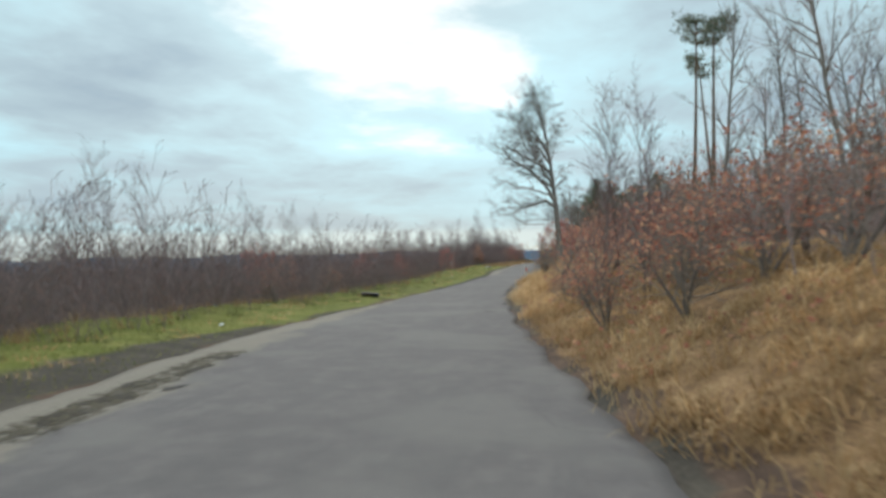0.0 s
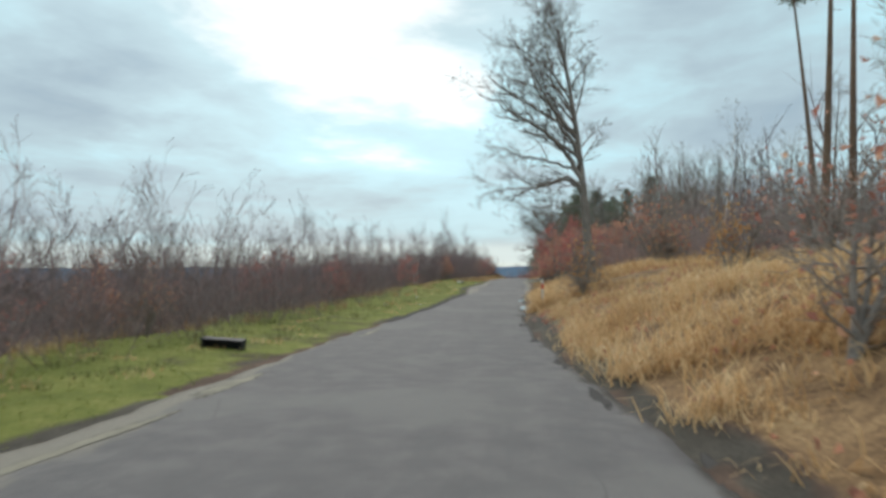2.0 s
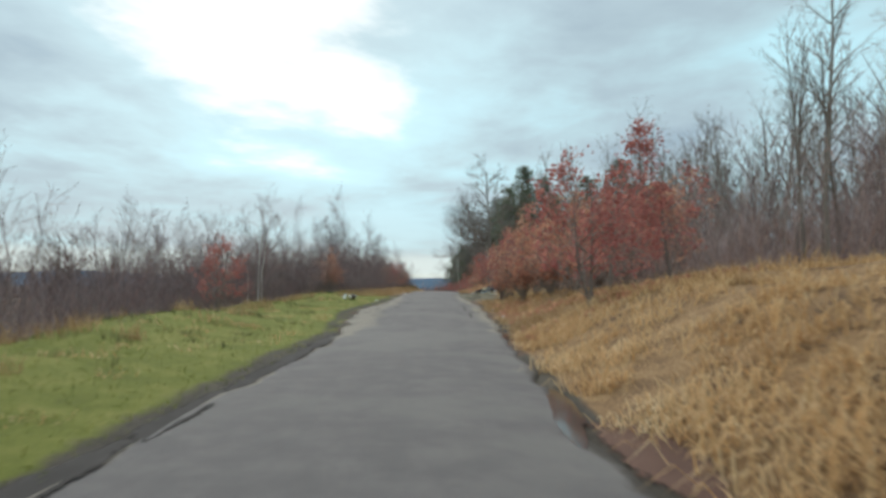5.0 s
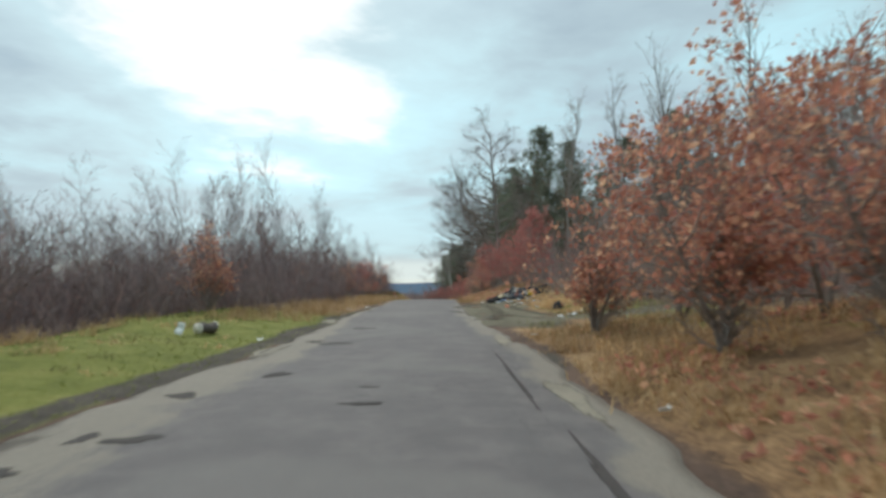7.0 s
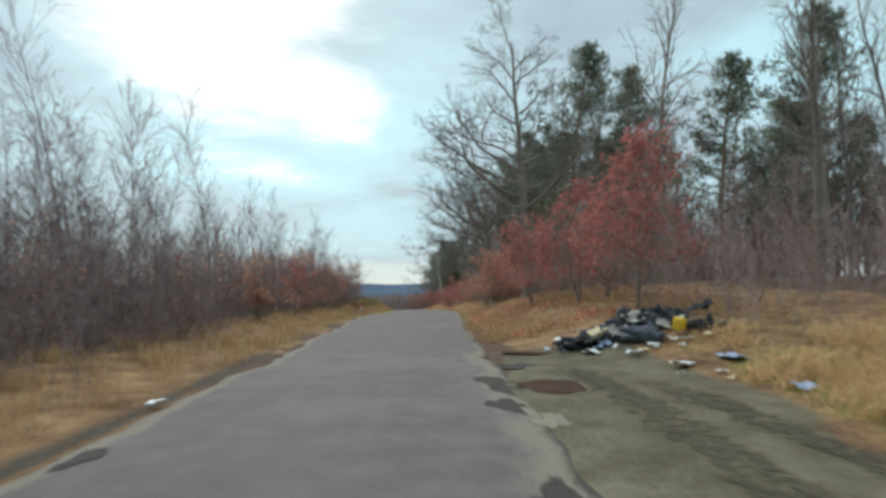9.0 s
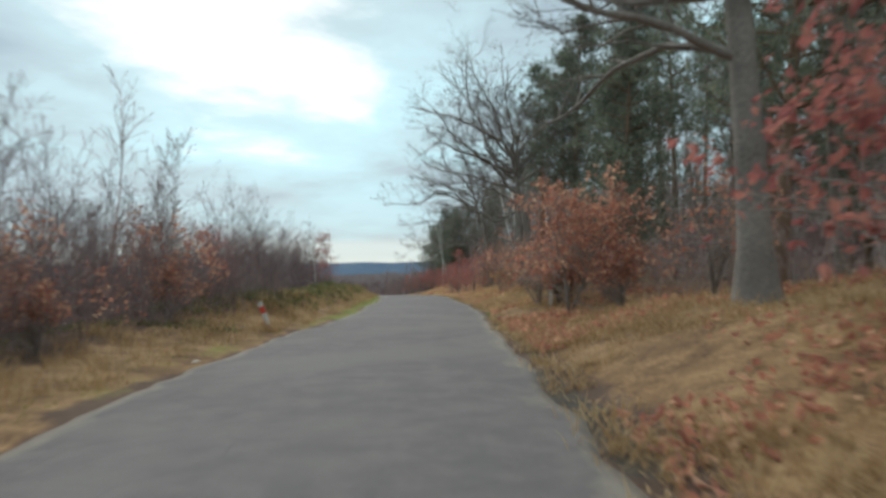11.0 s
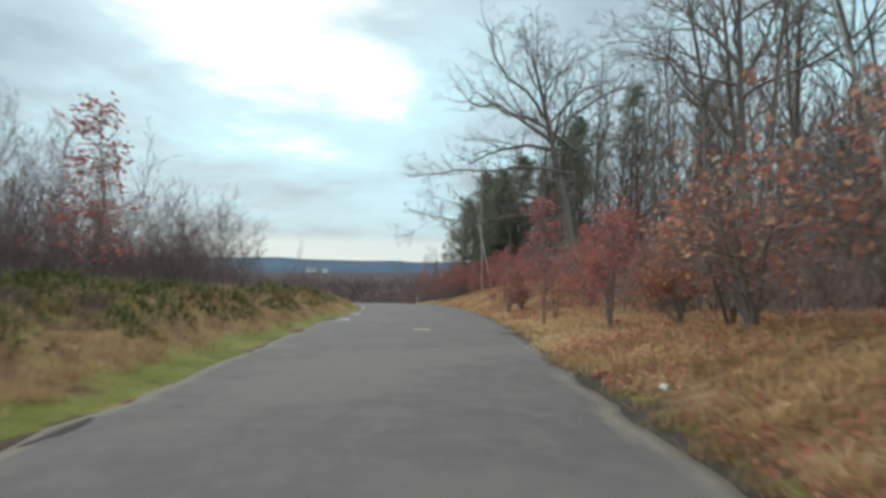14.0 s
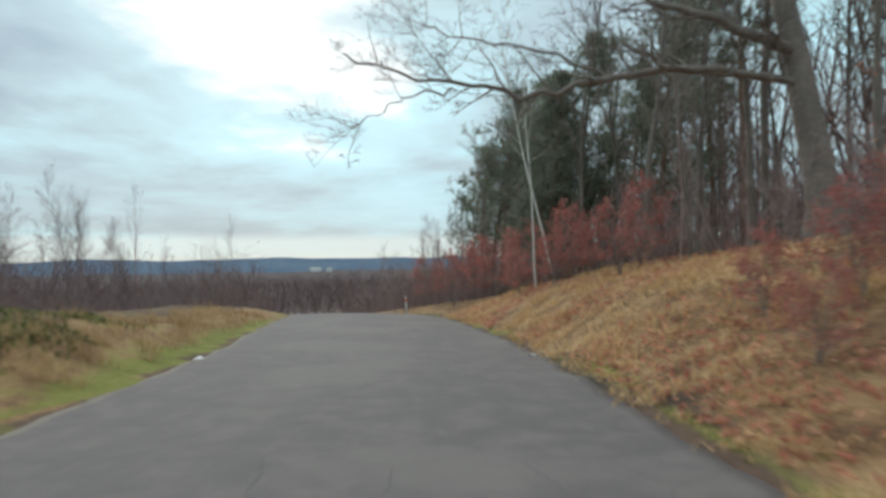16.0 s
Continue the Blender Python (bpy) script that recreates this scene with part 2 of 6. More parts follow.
M["dry_grass"] = varied("dry_tan_grass", [(0.0, (0.38, 0.22, 0.095)), (0.45, (0.62, 0.41, 0.205)), (0.8, (0.74, 0.55, 0.315)), (1.0, (0.80, 0.68, 0.45))], 0.8, 0.25, 30, 0.0, by="island", patch=2.6, trans=0.4)
M["brown_grass"] = varied("dull_brown_grass", [(0.0, (0.24, 0.145, 0.07)), (0.45, (0.40, 0.265, 0.135)), (0.8, (0.52, 0.375, 0.2)), (1.0, (0.64, 0.50, 0.31))], 0.8, 0.25, 30, 0.0, by="island", patch=2.6, trans=0.4)
M["green_grass"] = varied("short_green_grass", [(0.0, (0.085, 0.115, 0.02)), (0.5, (0.17, 0.20, 0.035)), (0.85, (0.28, 0.28, 0.07)), (1.0, (0.45, 0.36, 0.16))], 0.75, 0.3, 30, 0.0, by="island", patch=2.6, trans=0.3)
M["moss"] = varied("dull_green_heath", [(0.0, (0.05, 0.058, 0.026)), (0.5, (0.135, 0.148, 0.055)), (1.0, (0.30, 0.275, 0.12))], 0.85, 0.2, 30, 0.0, by="island", trans=0.35)
M["black_plastic"] = varied("black_plastic", [(0.3, (0.016, 0.016, 0.018)), (0.7, (0.045, 0.045, 0.05))], 0.65, 0.25, 8.0, 0.35, 0.02)
M["cream_foam"] = varied("cream_foam", [(0.3, (0.52, 0.43, 0.26)), (0.7, (0.72, 0.63, 0.42))], 0.9, 0.2, 12.0, 0.4, 0.01)
M["grey_cloth"] = varied("dirty_grey_cloth", [(0.3, (0.24, 0.235, 0.22)), (0.7, (0.58, 0.55, 0.49))], 0.9, 0.2, 9.0, 0.5, 0.02)
M["slate_cloth"] = varied("dark_slate_cloth", [(0.3, (0.05, 0.055, 0.07)), (0.7, (0.14, 0.15, 0.18))], 0.9, 0.2, 9.0, 0.5, 0.02)
M["white_scrap"] = varied("dirty_white_scrap", [(0.3, (0.55, 0.57, 0.55)), (0.7, (0.8, 0.82, 0.8))], 0.6, 0.4, 12.0, 0.2, 0.01)
M["blue_film"] = varied("pale_blue_film", [(0.3, (0.16, 0.22, 0.36)), (0.7, (0.36, 0.44, 0.60))], 0.5, 0.4, 12.0, 0.3, 0.01)
M["yellow_plastic"] = varied("yellow_plastic", [(0.3, (0.60, 0.38, 0.02)), (0.7, (0.75, 0.52, 0.05))], 0.5, 0.4, 20.0, 0.1, 0.005)
M["post_white"] = varied("weathered_white_post", [(0.3, (0.42, 0.41, 0.37)), (0.7, (0.66, 0.65, 0.60))], 0.6, 0.4, 18.0, 0.15, 0.004)
M["post_red"] = varied("red_reflective_band", [(0.3, (0.55, 0.05, 0.03)), (0.7, (0.72, 0.10, 0.06))], 0.45, 0.5, 24.0, 0.1, 0.003)
M["sawn_wood"] = varied("pale_sawn_wood", [(0.3, (0.58, 0.52, 0.42)), (0.7, (0.8, 0.76, 0.66))], 0.8, 0.3, 30.0, 0.3, 0.004)
M["sand"] = varied("pale_sandy_dirt", [(0.3, (0.13, 0.115, 0.09)), (0.5, (0.22, 0.20, 0.155)), (0.7, (0.32, 0.285, 0.22))], 0.95, 0.2, 35.0, 0.6, 0.01, feather=True)
M["patch"] = varied("dark_wet_asphalt", [(0.3, (0.045, 0.041, 0.038)), (0.7, (0.09, 0.082, 0.077))], 0.95, 0.08, 60.0, 0.5, 0.006, feather=True)
M["rut"] = varied("dark_rut_mud", [(0.3, (0.05, 0.043, 0.028)), (0.7, (0.115, 0.10, 0.067))], 0.9, 0.2, 40.0, 0.6, 0.01, feather=True)
M["mud"] = varied("red_brown_mud", [(0.3, (0.07, 0.036, 0.026)), (0.7, (0.15, 0.082, 0.058))], 0.85, 0.25, 30.0, 0.5, 0.01, feather=True)
M["concrete"] = varied("pale_concrete", [(0.3, (0.36, 0.33, 0.27)), (0.7, (0.52, 0.49, 0.40))], 0.85, 0.3, 30.0, 0.3, 0.004)
# the blue of the air's haze is painted into the far woods' colour
M["hill"] = varied("distant_wood_haze_blue", [(0.3, (0.07, 0.11, 0.16)), (0.5, (0.10, 0.14, 0.19)), (0.7, (0.14, 0.18, 0.22))], 1.0, 0.0, 0.02, 0.0, patch=0.004)
M["far_wood"] = varied("far_leafless_wood", [(0.0, (0.13, 0.085, 0.085)), (0.5, (0.19, 0.13, 0.122)), (1.0, (0.25, 0.185, 0.165))], 0.95, 0.1, 6.0, 0.0, by="island")
M["far_wall"] = varied("far_white_wall", [(0.3, (0.7, 0.7, 0.7)), (0.7, (0.8, 0.8, 0.8))], 0.9, 0.2, 1.0, 0.0)


def birch_material():
    m, nd, b, obj, pos = material("white_birch_bark", 0.7, 0.3)
    band = nd.noise(1.0, 4, 0.6, nd.vec("MULTIPLY", pos, (9.0, 9.0, 34.0)))
    low = nd.noise(2.2, 3, 0.6, pos)
    c = nd.ramp(band, [(0.33, (0.06, 0.052, 0.045)), (0.40, (0.62, 0.59, 0.53)), (0.7, (0.82, 0.80, 0.75))])
    nd.put(b, "Base Color", nd.mix(nd.math("MULTIPLY", smooth01(nd, low, 0.56, 0.7), 0.5), c, (0.16, 0.13, 0.10)))
    relief(nd, b, band, 0.4, 0.01)
    return m


def water_material():
    m, nd, b, obj, pos = material("muddy_water", 0.1, 0.4)
    nd.put(b, "Base Color", nd.ramp(nd.noise(2.0, 3, 0.5, pos), [(0.3, (0.05, 0.04, 0.033)), (0.7, (0.085, 0.066, 0.053))]))
    relief(nd, b, nd.noise(14.0, 2, 0.5, pos), 0.03, 0.01)
    return m


M["birch"] = birch_material()
M["water"] = water_material()

# ---- helpers for meshes ----


def mesh_of(name, verts, faces, mat, smooth=True):
    """A mesh from vertex and face arrays; faces may be several arrays of equal-sided faces."""
    me = bpy.data.meshes.new(name)
    verts = np.asarray(verts, np.float32).reshape(-1, 3)
    groups = [np.asarray(g, np.int32) for g in (faces if isinstance(faces, (list, tuple)) else [faces]) if len(g)]
    loops = np.concatenate([g.ravel() for g in groups])
    sizes = np.concatenate([np.full(len(g), g.shape[1], np.int32) for g in groups])
    me.vertices.add(len(verts))
    me.vertices.foreach_set("co", verts.ravel())
    me.loops.add(len(loops))
    me.loops.foreach_set("vertex_index", loops)
    me.polygons.add(len(sizes))
    me.polygons.foreach_set("loop_start", np.r_[0, np.cumsum(sizes)[:-1]].astype(np.int32))
    me.polygons.foreach_set("loop_total", sizes)
    me.polygons.foreach_set("use_smooth", np.full(len(sizes), smooth))
    me.materials.append(mat)
    me.update(calc_edges=True)
    me.validate()
    return me


def part_of(name, me, parent, label="", m=None):
    ob = new(name, me)
    ob.parent = parent
    if m is not None:
        ob.matrix_basis = m
    return tagged(ob, label) if label else ob


def part(name, bm, mat, parent, label="", m=None, smooth=True):
    me = bpy.data.meshes.new(name)
    bm.to_mesh(me)
    bm.free()
    me.materials.append(mat)
    me.polygons.foreach_set("use_smooth", np.full(len(me.polygons), smooth))
    return part_of(name, me, parent, label, m)


def thing(name, m, label, category, group=""):
    ob = new(name)
    ob.empty_display_size = 0.2
    ob.matrix_basis = m
    return tagged(ob, label, category, group)


def value_noise(x, y, seed=0):
    """Smooth noise of about -1 to 1 with a lattice of one metre."""
    x, y = np.asarray(x, float), np.asarray(y, float)
    xi, yi = np.floor(x).astype(np.int64), np.floor(y).astype(np.int64)
    fx, fy = x - xi, y - yi
    fx, fy = fx * fx * (3 - 2 * fx), fy * fy * (3 - 2 * fy)

    def lattice(i, j):
        h = (i * 374761393 + j * 668265263 + seed * 982451653) & 0x7FFFFFFF
        h = ((h ^ (h >> 13)) * 1274126177) & 0x7FFFFFFF
        return ((h ^ (h >> 16)) & 0xFFFF) / 32767.5 - 1.0

    a, b = lattice(xi, yi), lattice(xi + 1, yi)
    c, d = lattice(xi, yi + 1), lattice(xi + 1, yi + 1)
    return (a * (1 - fx) + b * fx) * (1 - fy) + (c * (1 - fx) + d * fx) * fy


# ---- the lie of the land ----
# Road edges and surface height along y
LEFT_Y = [-80, -40, 0, 8, 15, 22, 32, 40, 48, 62, 70, 74, 80, 92, 102, 112, 122, 128, 133, 137, 142, 150, 160, 164, 168, 175, 183, 186, 191, 202, 208, 215, 230, 260]
LEFT_X = [17.5, 9.0, 0.6, -0.9, -2.2, -2.6, -3.0, -2.95, -2.68, -2.62, -3.6, -3.7, -3.1, -3.1, -2.85, -2.95, -3.1, -2.85, -2.25, -2.2, -2.55, -2.5, -2.75, -3.1, -3.5, -3.65, -3.95, -4.4, -5.2, -7.2, -8.1, -9.8, -14, -26]
RIGHT_Y = [-80, -40, 0, 9, 14, 19, 27, 31, 35, 40, 48, 58, 68, 78, 84, 90, 97, 110, 122, 130, 134, 138, 146, 150, 158, 164, 171, 176, 182, 186, 192, 202, 208, 215, 230, 260]
RIGHT_X = [24.0, 15.5, 7.1, 5.3, 4.5, 3.6, 2.52, 2.1, 1.7, 1.4, 1.2, 1.15, 1.56, 1.6, 1.2, 0.95, 1.2, 1.45, 2.2, 2.42, 2.8, 2.87, 3.0, 2.85, 2.65, 2.73, 2.8, 2.65, 2.52, 2.25, 1.83, 0.4, -1.0, -3.4, -8.0, -20]
ROAD_Y = [-80, -30, 3, 11, 20, 29, 38, 48, 60, 68, 78, 88, 100, 112, 122, 135, 148, 161, 168, 176, 184, 190, 196, 202, 208, 214, 220, 226, 235, 270]
ROAD_Z = [1.4, 0.75, 0.03, -0.21, -0.33, -0.48, -0.56, -0.50, -0.42, -0.43, -0.24, -0.07, -0.01, 0.01, -0.16, -0.43, -0.83, -1.12, -1.37, -1.67, -1.99, -2.23, -2.46, -2.69, -2.98, -3.35, -3.8, -4.35, -5.3, -12.0]


def smooth_interp(y, ys, vs):
    """Interpolation softened over a few metres."""
    y = np.asarray(y, float)
    return sum(w * np.interp(y + o, ys, vs) for o, w in ((-3, 0.15), (-1.5, 0.22), (0, 0.26), (1.5, 0.22), (3, 0.15)))


def left_edge(y):
    return smooth_interp(y, LEFT_Y, LEFT_X)


def right_edge(y):
    return smooth_interp(y, RIGHT_Y, RIGHT_X)


def road_height(y):
    return smooth_interp(y, ROAD_Y, ROAD_Z)


BANK_U = [-1, 0, 0.4, 1, 2, 3, 5, 9, 20, 60, 200, 1000, 4000]
BANK_H = [-0.12, -0.05, -0.01, 0.2, 0.62, 1.0, 1.35, 1.7, 2.2, 3.0, 6.0, 14.0, 40.0]
BANK_Y = [-60, 0, 24, 40, 48, 62, 75, 83, 97, 104, 112, 119, 128, 140, 148, 160, 170, 178, 187, 198, 206, 215, 230]
BANK_F = [1.1, 1.1, 1.15, 1.2, 1.25, 1.1, 0.62, 0.25, 0.25, 0.65, 0.8, 0.9, 0.35, 0.7, 1.0, 0.55, 0.25, 0.5, 1.45, 1.4, 0.9, 0.5, 0.4]
VERGE_U = [-1, 0, 0.3, 0.8, 2.0, 3.6, 5.0, 7.0, 11, 22, 60, 200, 600, 2000, 4000]
VERGE_A = [-0.12, -0.04, 0.0, 0.05, 0.12, 0.22, 0.12, -0.35, -0.7, -1.1, -2.0, -5.0, -9.0, -14.0, -14.0]
VERGE_B = [-0.12, -0.05, -0.02, 0.08, 0.42, 0.66, 0.62, 0.35, -0.2, -0.9, -2.0, -5.0, -9.0, -14.0, -14.0]


def heath(x, y, ul):
    """Where heath grows on the verge, 0 to 1."""
    lump = np.clip(0.7 * value_noise(x * 0.62, y * 0.5, 6) + 0.6 * value_noise(x * 1.3, y * 1.1, 7) + 0.34, 0, 1)
    return lump * np.interp(ul, [1.0, 1.8, 6.0, 9.0], [0, 1, 1, 0]) * np.interp(y, [125, 133, 180, 196], [0, 1, 1, 0])


def land(x, y):
    """Ground height; under the road it stays a little below the asphalt."""
    x, y = np.asarray(x, float), np.asarray(y, float)
    lo, hi, rz = left_edge(y), right_edge(y), road_height(np.clip(y, -80, 262))
    ul, ur = lo - x, x - hi
    high_verge = np.interp(y, [118, 150, 185, 215], [0.0, 0.7, 1.0, 0.8])
    left = np.interp(ul, VERGE_U, VERGE_A) * (1 - high_verge) + np.interp(ul, VERGE_U, VERGE_B) * high_verge
    flat = np.interp(y, [80, 85, 96, 101], [0.0, 1.0, 1.0, 0.0])
    ramp_u = np.where(ur > 0, np.maximum(ur - 3.2 * flat, 0.0), ur)
    factor = np.interp(y, BANK_Y, BANK_F)
    far = np.clip((ur - 12) / 40, 0, 1)
    right = np.interp(ramp_u, BANK_U, BANK_H) * np.where(ur > 0, factor * (1 - far) + far, 1)
    side = np.where(ul > ur, left, right)
    # off the road the bumps grow
    off = np.clip(np.maximum(ul, ur), 0, 6)
    bumps = value_noise(x * 0.9, y * 0.9, 1) * 0.035 + value_noise(x * 0.35, y * 0.35, 2) * 0.10
    z = rz + side + bumps * off / 3
    # uneven mounds of heath
    z = z + heath(x, y, ul) * 0.62
    # a low mound on the verge
    z = z + 0.32 * np.exp(-((x + 6.2) / 1.3) ** 2 - ((y - 61) / 3.5) ** 2)
    # beyond the crest the valley floor lies low
    down = np.interp(y, [262, 320, 600, 1200, 2000, 4000], [0, -2, -5, -8, -10, -10])
    return z + down + np.where(off >= 6, value_noise(x / 60, y / 60, 3) * np.clip(np.hypot(x, y - 90) / 150 - 1, 0, 4), 0)


def bank_foot(y):
    """Width of the bare dark soil at the foot of the right bank."""
    return np.interp(y, [20, 28, 36, 38, 41, 43, 46, 52, 59, 100, 112], [0.15, 0.5, 0.55, 0.95, 0.95, 0.68, 0.66, 0.5, 0.15, 0.12, 0.12])


def ground_z(x, y):
    return float(land(x, y))


def spread(fine_lo, fine_hi, step, lo, hi, growth):
    v = list(np.arange(fine_lo, fine_hi + 1e-6, step))
    s, p = step, v[-1]
    while p < hi:
        s *= growth
        p += s
        v.append(p)
    s, p, head = step, v[0], []
    while p > lo:
        s *= growth
        p -= s
        head.append(p)
    return np.array(head[::-1] + v)


def grid_faces(nx, ny):
    i = np.arange(ny - 1)[:, None] * nx + np.arange(nx - 1)[None, :]
    return np.stack([i, i + 1, i + 1 + nx, i + nx], -1).reshape(-1, 4)


def make_ground():
    xs, ys = spread(-10, 10, 0.4, -3600, 3600, 1.15), spread(-6, 212, 0.8, -1500, 4200, 1.15)
    X, Y = np.meshgrid(xs, ys)
    Z = land(X, Y)
    me = mesh_of("ground", np.stack([X, Y, Z], -1), grid_faces(len(xs), len(ys)), M["ground"])
    ul, ur = left_edge(Y) - X, X - right_edge(Y)
    n = value_noise(X * 0.6, Y * 0.4, 5)
    green = np.where(ul > 0, np.interp(ul + 0.25 * n, [-0.1, 0.15, 5.0, 6.5], [0, 1, 1, 0]) * np.interp(Y, [84, 96, 140, 150], [0.95, 0.0, 0.0, 0.4]), 0)
    green = np.maximum(green, np.where(ul > 0, np.interp(ul + 0.3 * n, [-0.2, -0.1, 0.6, 1.1], [0, 1, 1, 0]) * np.interp(Y, [100, 112, 126, 134], [0, 0.42, 0.45, 0.7]), 0))
    green = np.maximum(green, np.where(ur > 0, np.interp(ur + 0.4 * n, [2.0, 3.0, 7.0, 9.0], [0, 0.55, 0.55, 0]) * np.interp(Y, [66, 72, 100, 106], [0, 1, 1, 0]), 0))
    green = np.maximum(green, np.where(ur > 0, np.interp(ur + 0.15 * n, [0.0, 0.15, 0.5, 0.8], [0.3, 1, 1, 0]) * np.interp(Y, [118, 126, 200], [0, 0.5, 0.62]), 0))
    green = green * np.clip(0.95 + 0.55 * value_noise(X * 0.28, Y * 0.2, 8), 0.66, 1)
    tan = np.where(ur > 0, np.interp(ur + 0.4 * n, [0.2, 0.6, 9.0, 13.0], [0, 1, 1, 0]) * np.interp(Y, [70, 84, 100, 110], [1, 0.7, 0.7, 0.9]), 0)
    tan = np.maximum(tan, np.where(ul > 0, np.interp(ul + 0.5 * n, [0.0, 0.3, 2.2, 3.6], [0, 1, 1, 0]) * np.interp(Y, [80, 92, 112, 118, 150], [0.2, 1, 1, 0.9, 0.9]), 0))
    strip_w = np.interp(Y, [0, 8, 12, 16, 19, 24, 30, 36, 46, 53, 64], [1.7, 1.5, 1.3, 0.9, 0.45, 0.3, 0.25, 0.22, 0.38, 0.45, 0.55])
    dirt = np.where(ul > 0, np.clip(1.5 - (ul + 0.2 * n) / strip_w, 0, 1) * np.interp(Y, [-10, 20, 27, 33, 50, 57, 66, 78, 84, 100, 112], [1, 0.9, 0.7, 0.5, 0.8, 0.9, 1, 1, 0.8, 0.6, 0.0]), 0)
    foot = bank_foot(Y)
    dirt = np.maximum(dirt, np.where(ur > 0, np.clip(1.4 - (ur + 0.3 * n) / foot, 0, 1), 0))
    flat = np.interp(Y, [82, 85, 99.5, 102], [0.0, 1.0, 1.0, 0.0])
    dirt = np.maximum(dirt, np.where(ur > 0, np.interp(ur + 0.35 * n, [2.3, 3.0], [1, 0]) * flat, 0))
    # a farm track leaves the lay-by
    track = np.clip((1.7 - np.abs(Y - 86.8 - 0.12 * X + 0.3 * n)) * 2, 0, 1) * np.interp(ur, [0, 1, 12, 18], [0, 1, 1, 0])
    dirt = np.maximum(dirt, np.where(ur > 0, track, 0))
    dirt = np.maximum(dirt, np.where((ul <= -0.45) & (ur <= -0.45), 1.0, 0.0))
    pale = np.where(ur > -0.5, np.maximum(flat, track), 0.0)
    cover = np.stack([green, tan, dirt, pale], -1).astype(np.float32)
    layer = me.color_attributes.new("cover", "FLOAT_COLOR", "POINT")
    layer.data.foreach_set("color", cover.ravel())
    tagged(new("ground", me), "rough roadside ground of grass, dirt and leaf litter", "ground", kind="structure")


def make_road():
    ys = np.arange(-78, 258.1, 0.4)
    cols = np.array([0, 0.0, 0.03, 0.08, 0.14, 0.22, 0.32, 0.5, 0.68, 0.78, 0.86, 0.92, 0.97, 1.0, 1.0])
    lo = left_edge(ys) + 0.10 * value_noise(ys * 0.8, 0 * ys, 11) + 0.07 * value_noise(ys * 2.3, 0 * ys, 12)
    hi = right_edge(ys) + 0.09 * value_noise(ys * 0.8, 0 * ys, 13) + 0.07 * value_noise(ys * 2.3, 0 * ys, 14)
    X = lo[:, None] * (1 - cols) + hi[:, None] * cols
    Y = np.repeat(ys[:, None], len(cols), 1)
    crown = 0.05 * (1 - (2 * cols - 1) ** 2)
    Z = road_height(ys)[:, None] + crown - 0.02 + 0.012 * value_noise(X * 0.7, Y * 0.5, 15)
    Z[:, 0] -= 0.14
    Z[:, -1] -= 0.14
    me = mesh_of("road", np.stack([X, Y, Z], -1), grid_faces(len(cols), len(ys)), M["asphalt"])
    from_left, from_right = X - lo[:, None], hi[:, None] - X
    worn = np.interp(ys, [0, 10, 15, 20, 27, 32, 60, 66, 72, 76, 82, 86, 92, 104, 200], [1.9, 1.7, 1.6, 1.2, 0.5, 0.1, 0.1, 1.2, 1.3, 1.2, 0.9, 0.5, 0.3, 0.2, 0.22])[:, None]
    sand_l = 1.1 * np.clip(1.3 - from_left / worn, 0, 1)
    sand_r = np.interp(ys, [0, 20, 60, 66, 72, 98, 104, 116, 124, 155, 165], [0.1, 0.2, 0.2, 1.2, 1.7, 1.5, 0.6, 0.8, 1.1, 0.9, 0.5])[:, None] * np.exp(-from_right / 0.45)
    mud_l = np.interp(ys, [0, 60, 66, 82, 90, 160, 168, 182], [0.5, 0.35, 0.7, 0.6, 0.3, 0.25, 0.6, 0.45])[:, None] * np.exp(-from_left / 0.6)
    mud_r = np.interp(ys, [0, 15, 25, 56, 64, 84, 90, 100, 104, 160, 166], [0.2, 0.6, 0.75, 0.75, 0.3, 0.3, 0.7, 0.7, 0.2, 0.2, 0.5])[:, None] * np.exp(-from_right / 0.45)
    dust = np.stack([sand_l + sand_r, mud_l + mud_r, 0 * X, 1 + 0 * X], -1).astype(np.float32)
    me.color_attributes.new("dust", "FLOAT_COLOR", "POINT").data.foreach_set("color", dust.ravel())
    tagged(new("road", me), "narrow worn grey asphalt road with broken edges", "road", kind="structure")


def road_z(x, y):
    lo, hi = float(left_edge(y)), float(right_edge(y))
    k = min(max((x - lo) / (hi - lo), 0), 1)
    return float(road_height(y)) + 0.05 * (1 - (2 * k - 1) ** 2) - 0.02 + 0.012 * float(value_noise(x * 0.7, y * 0.5, 15))


def make_hills():
    xs = np.linspace(-3300, 3300, 160)
    rows = []
    for k, (yy, zz) in enumerate(((2400, -70), (2700, -30), (3000, 22), (3300, 5), (3600, -60))):
        top = zz + (value_noise(xs / 420, xs * 0 + k, 21) * 9 + value_noise(xs / 130, xs * 0 + k, 22) * 3) * (1 if k == 2 else 0.5)
        top = top + np.where(k == 2, np.clip((-xs - 500) / 260, 0, 1) * 7, 0)
        rows.append(np.stack([xs, np.full_like(xs, yy), top], -1))
    # no haze in the air: the hills carry its blue in their material
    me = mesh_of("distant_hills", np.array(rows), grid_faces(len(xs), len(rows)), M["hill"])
    tagged(new("distant_hills", me), "low wooded hills on the far horizon, haze painted in as blue", "hills", kind="structure")


make_ground()
make_road()
make_hills()

# ---- trees ----


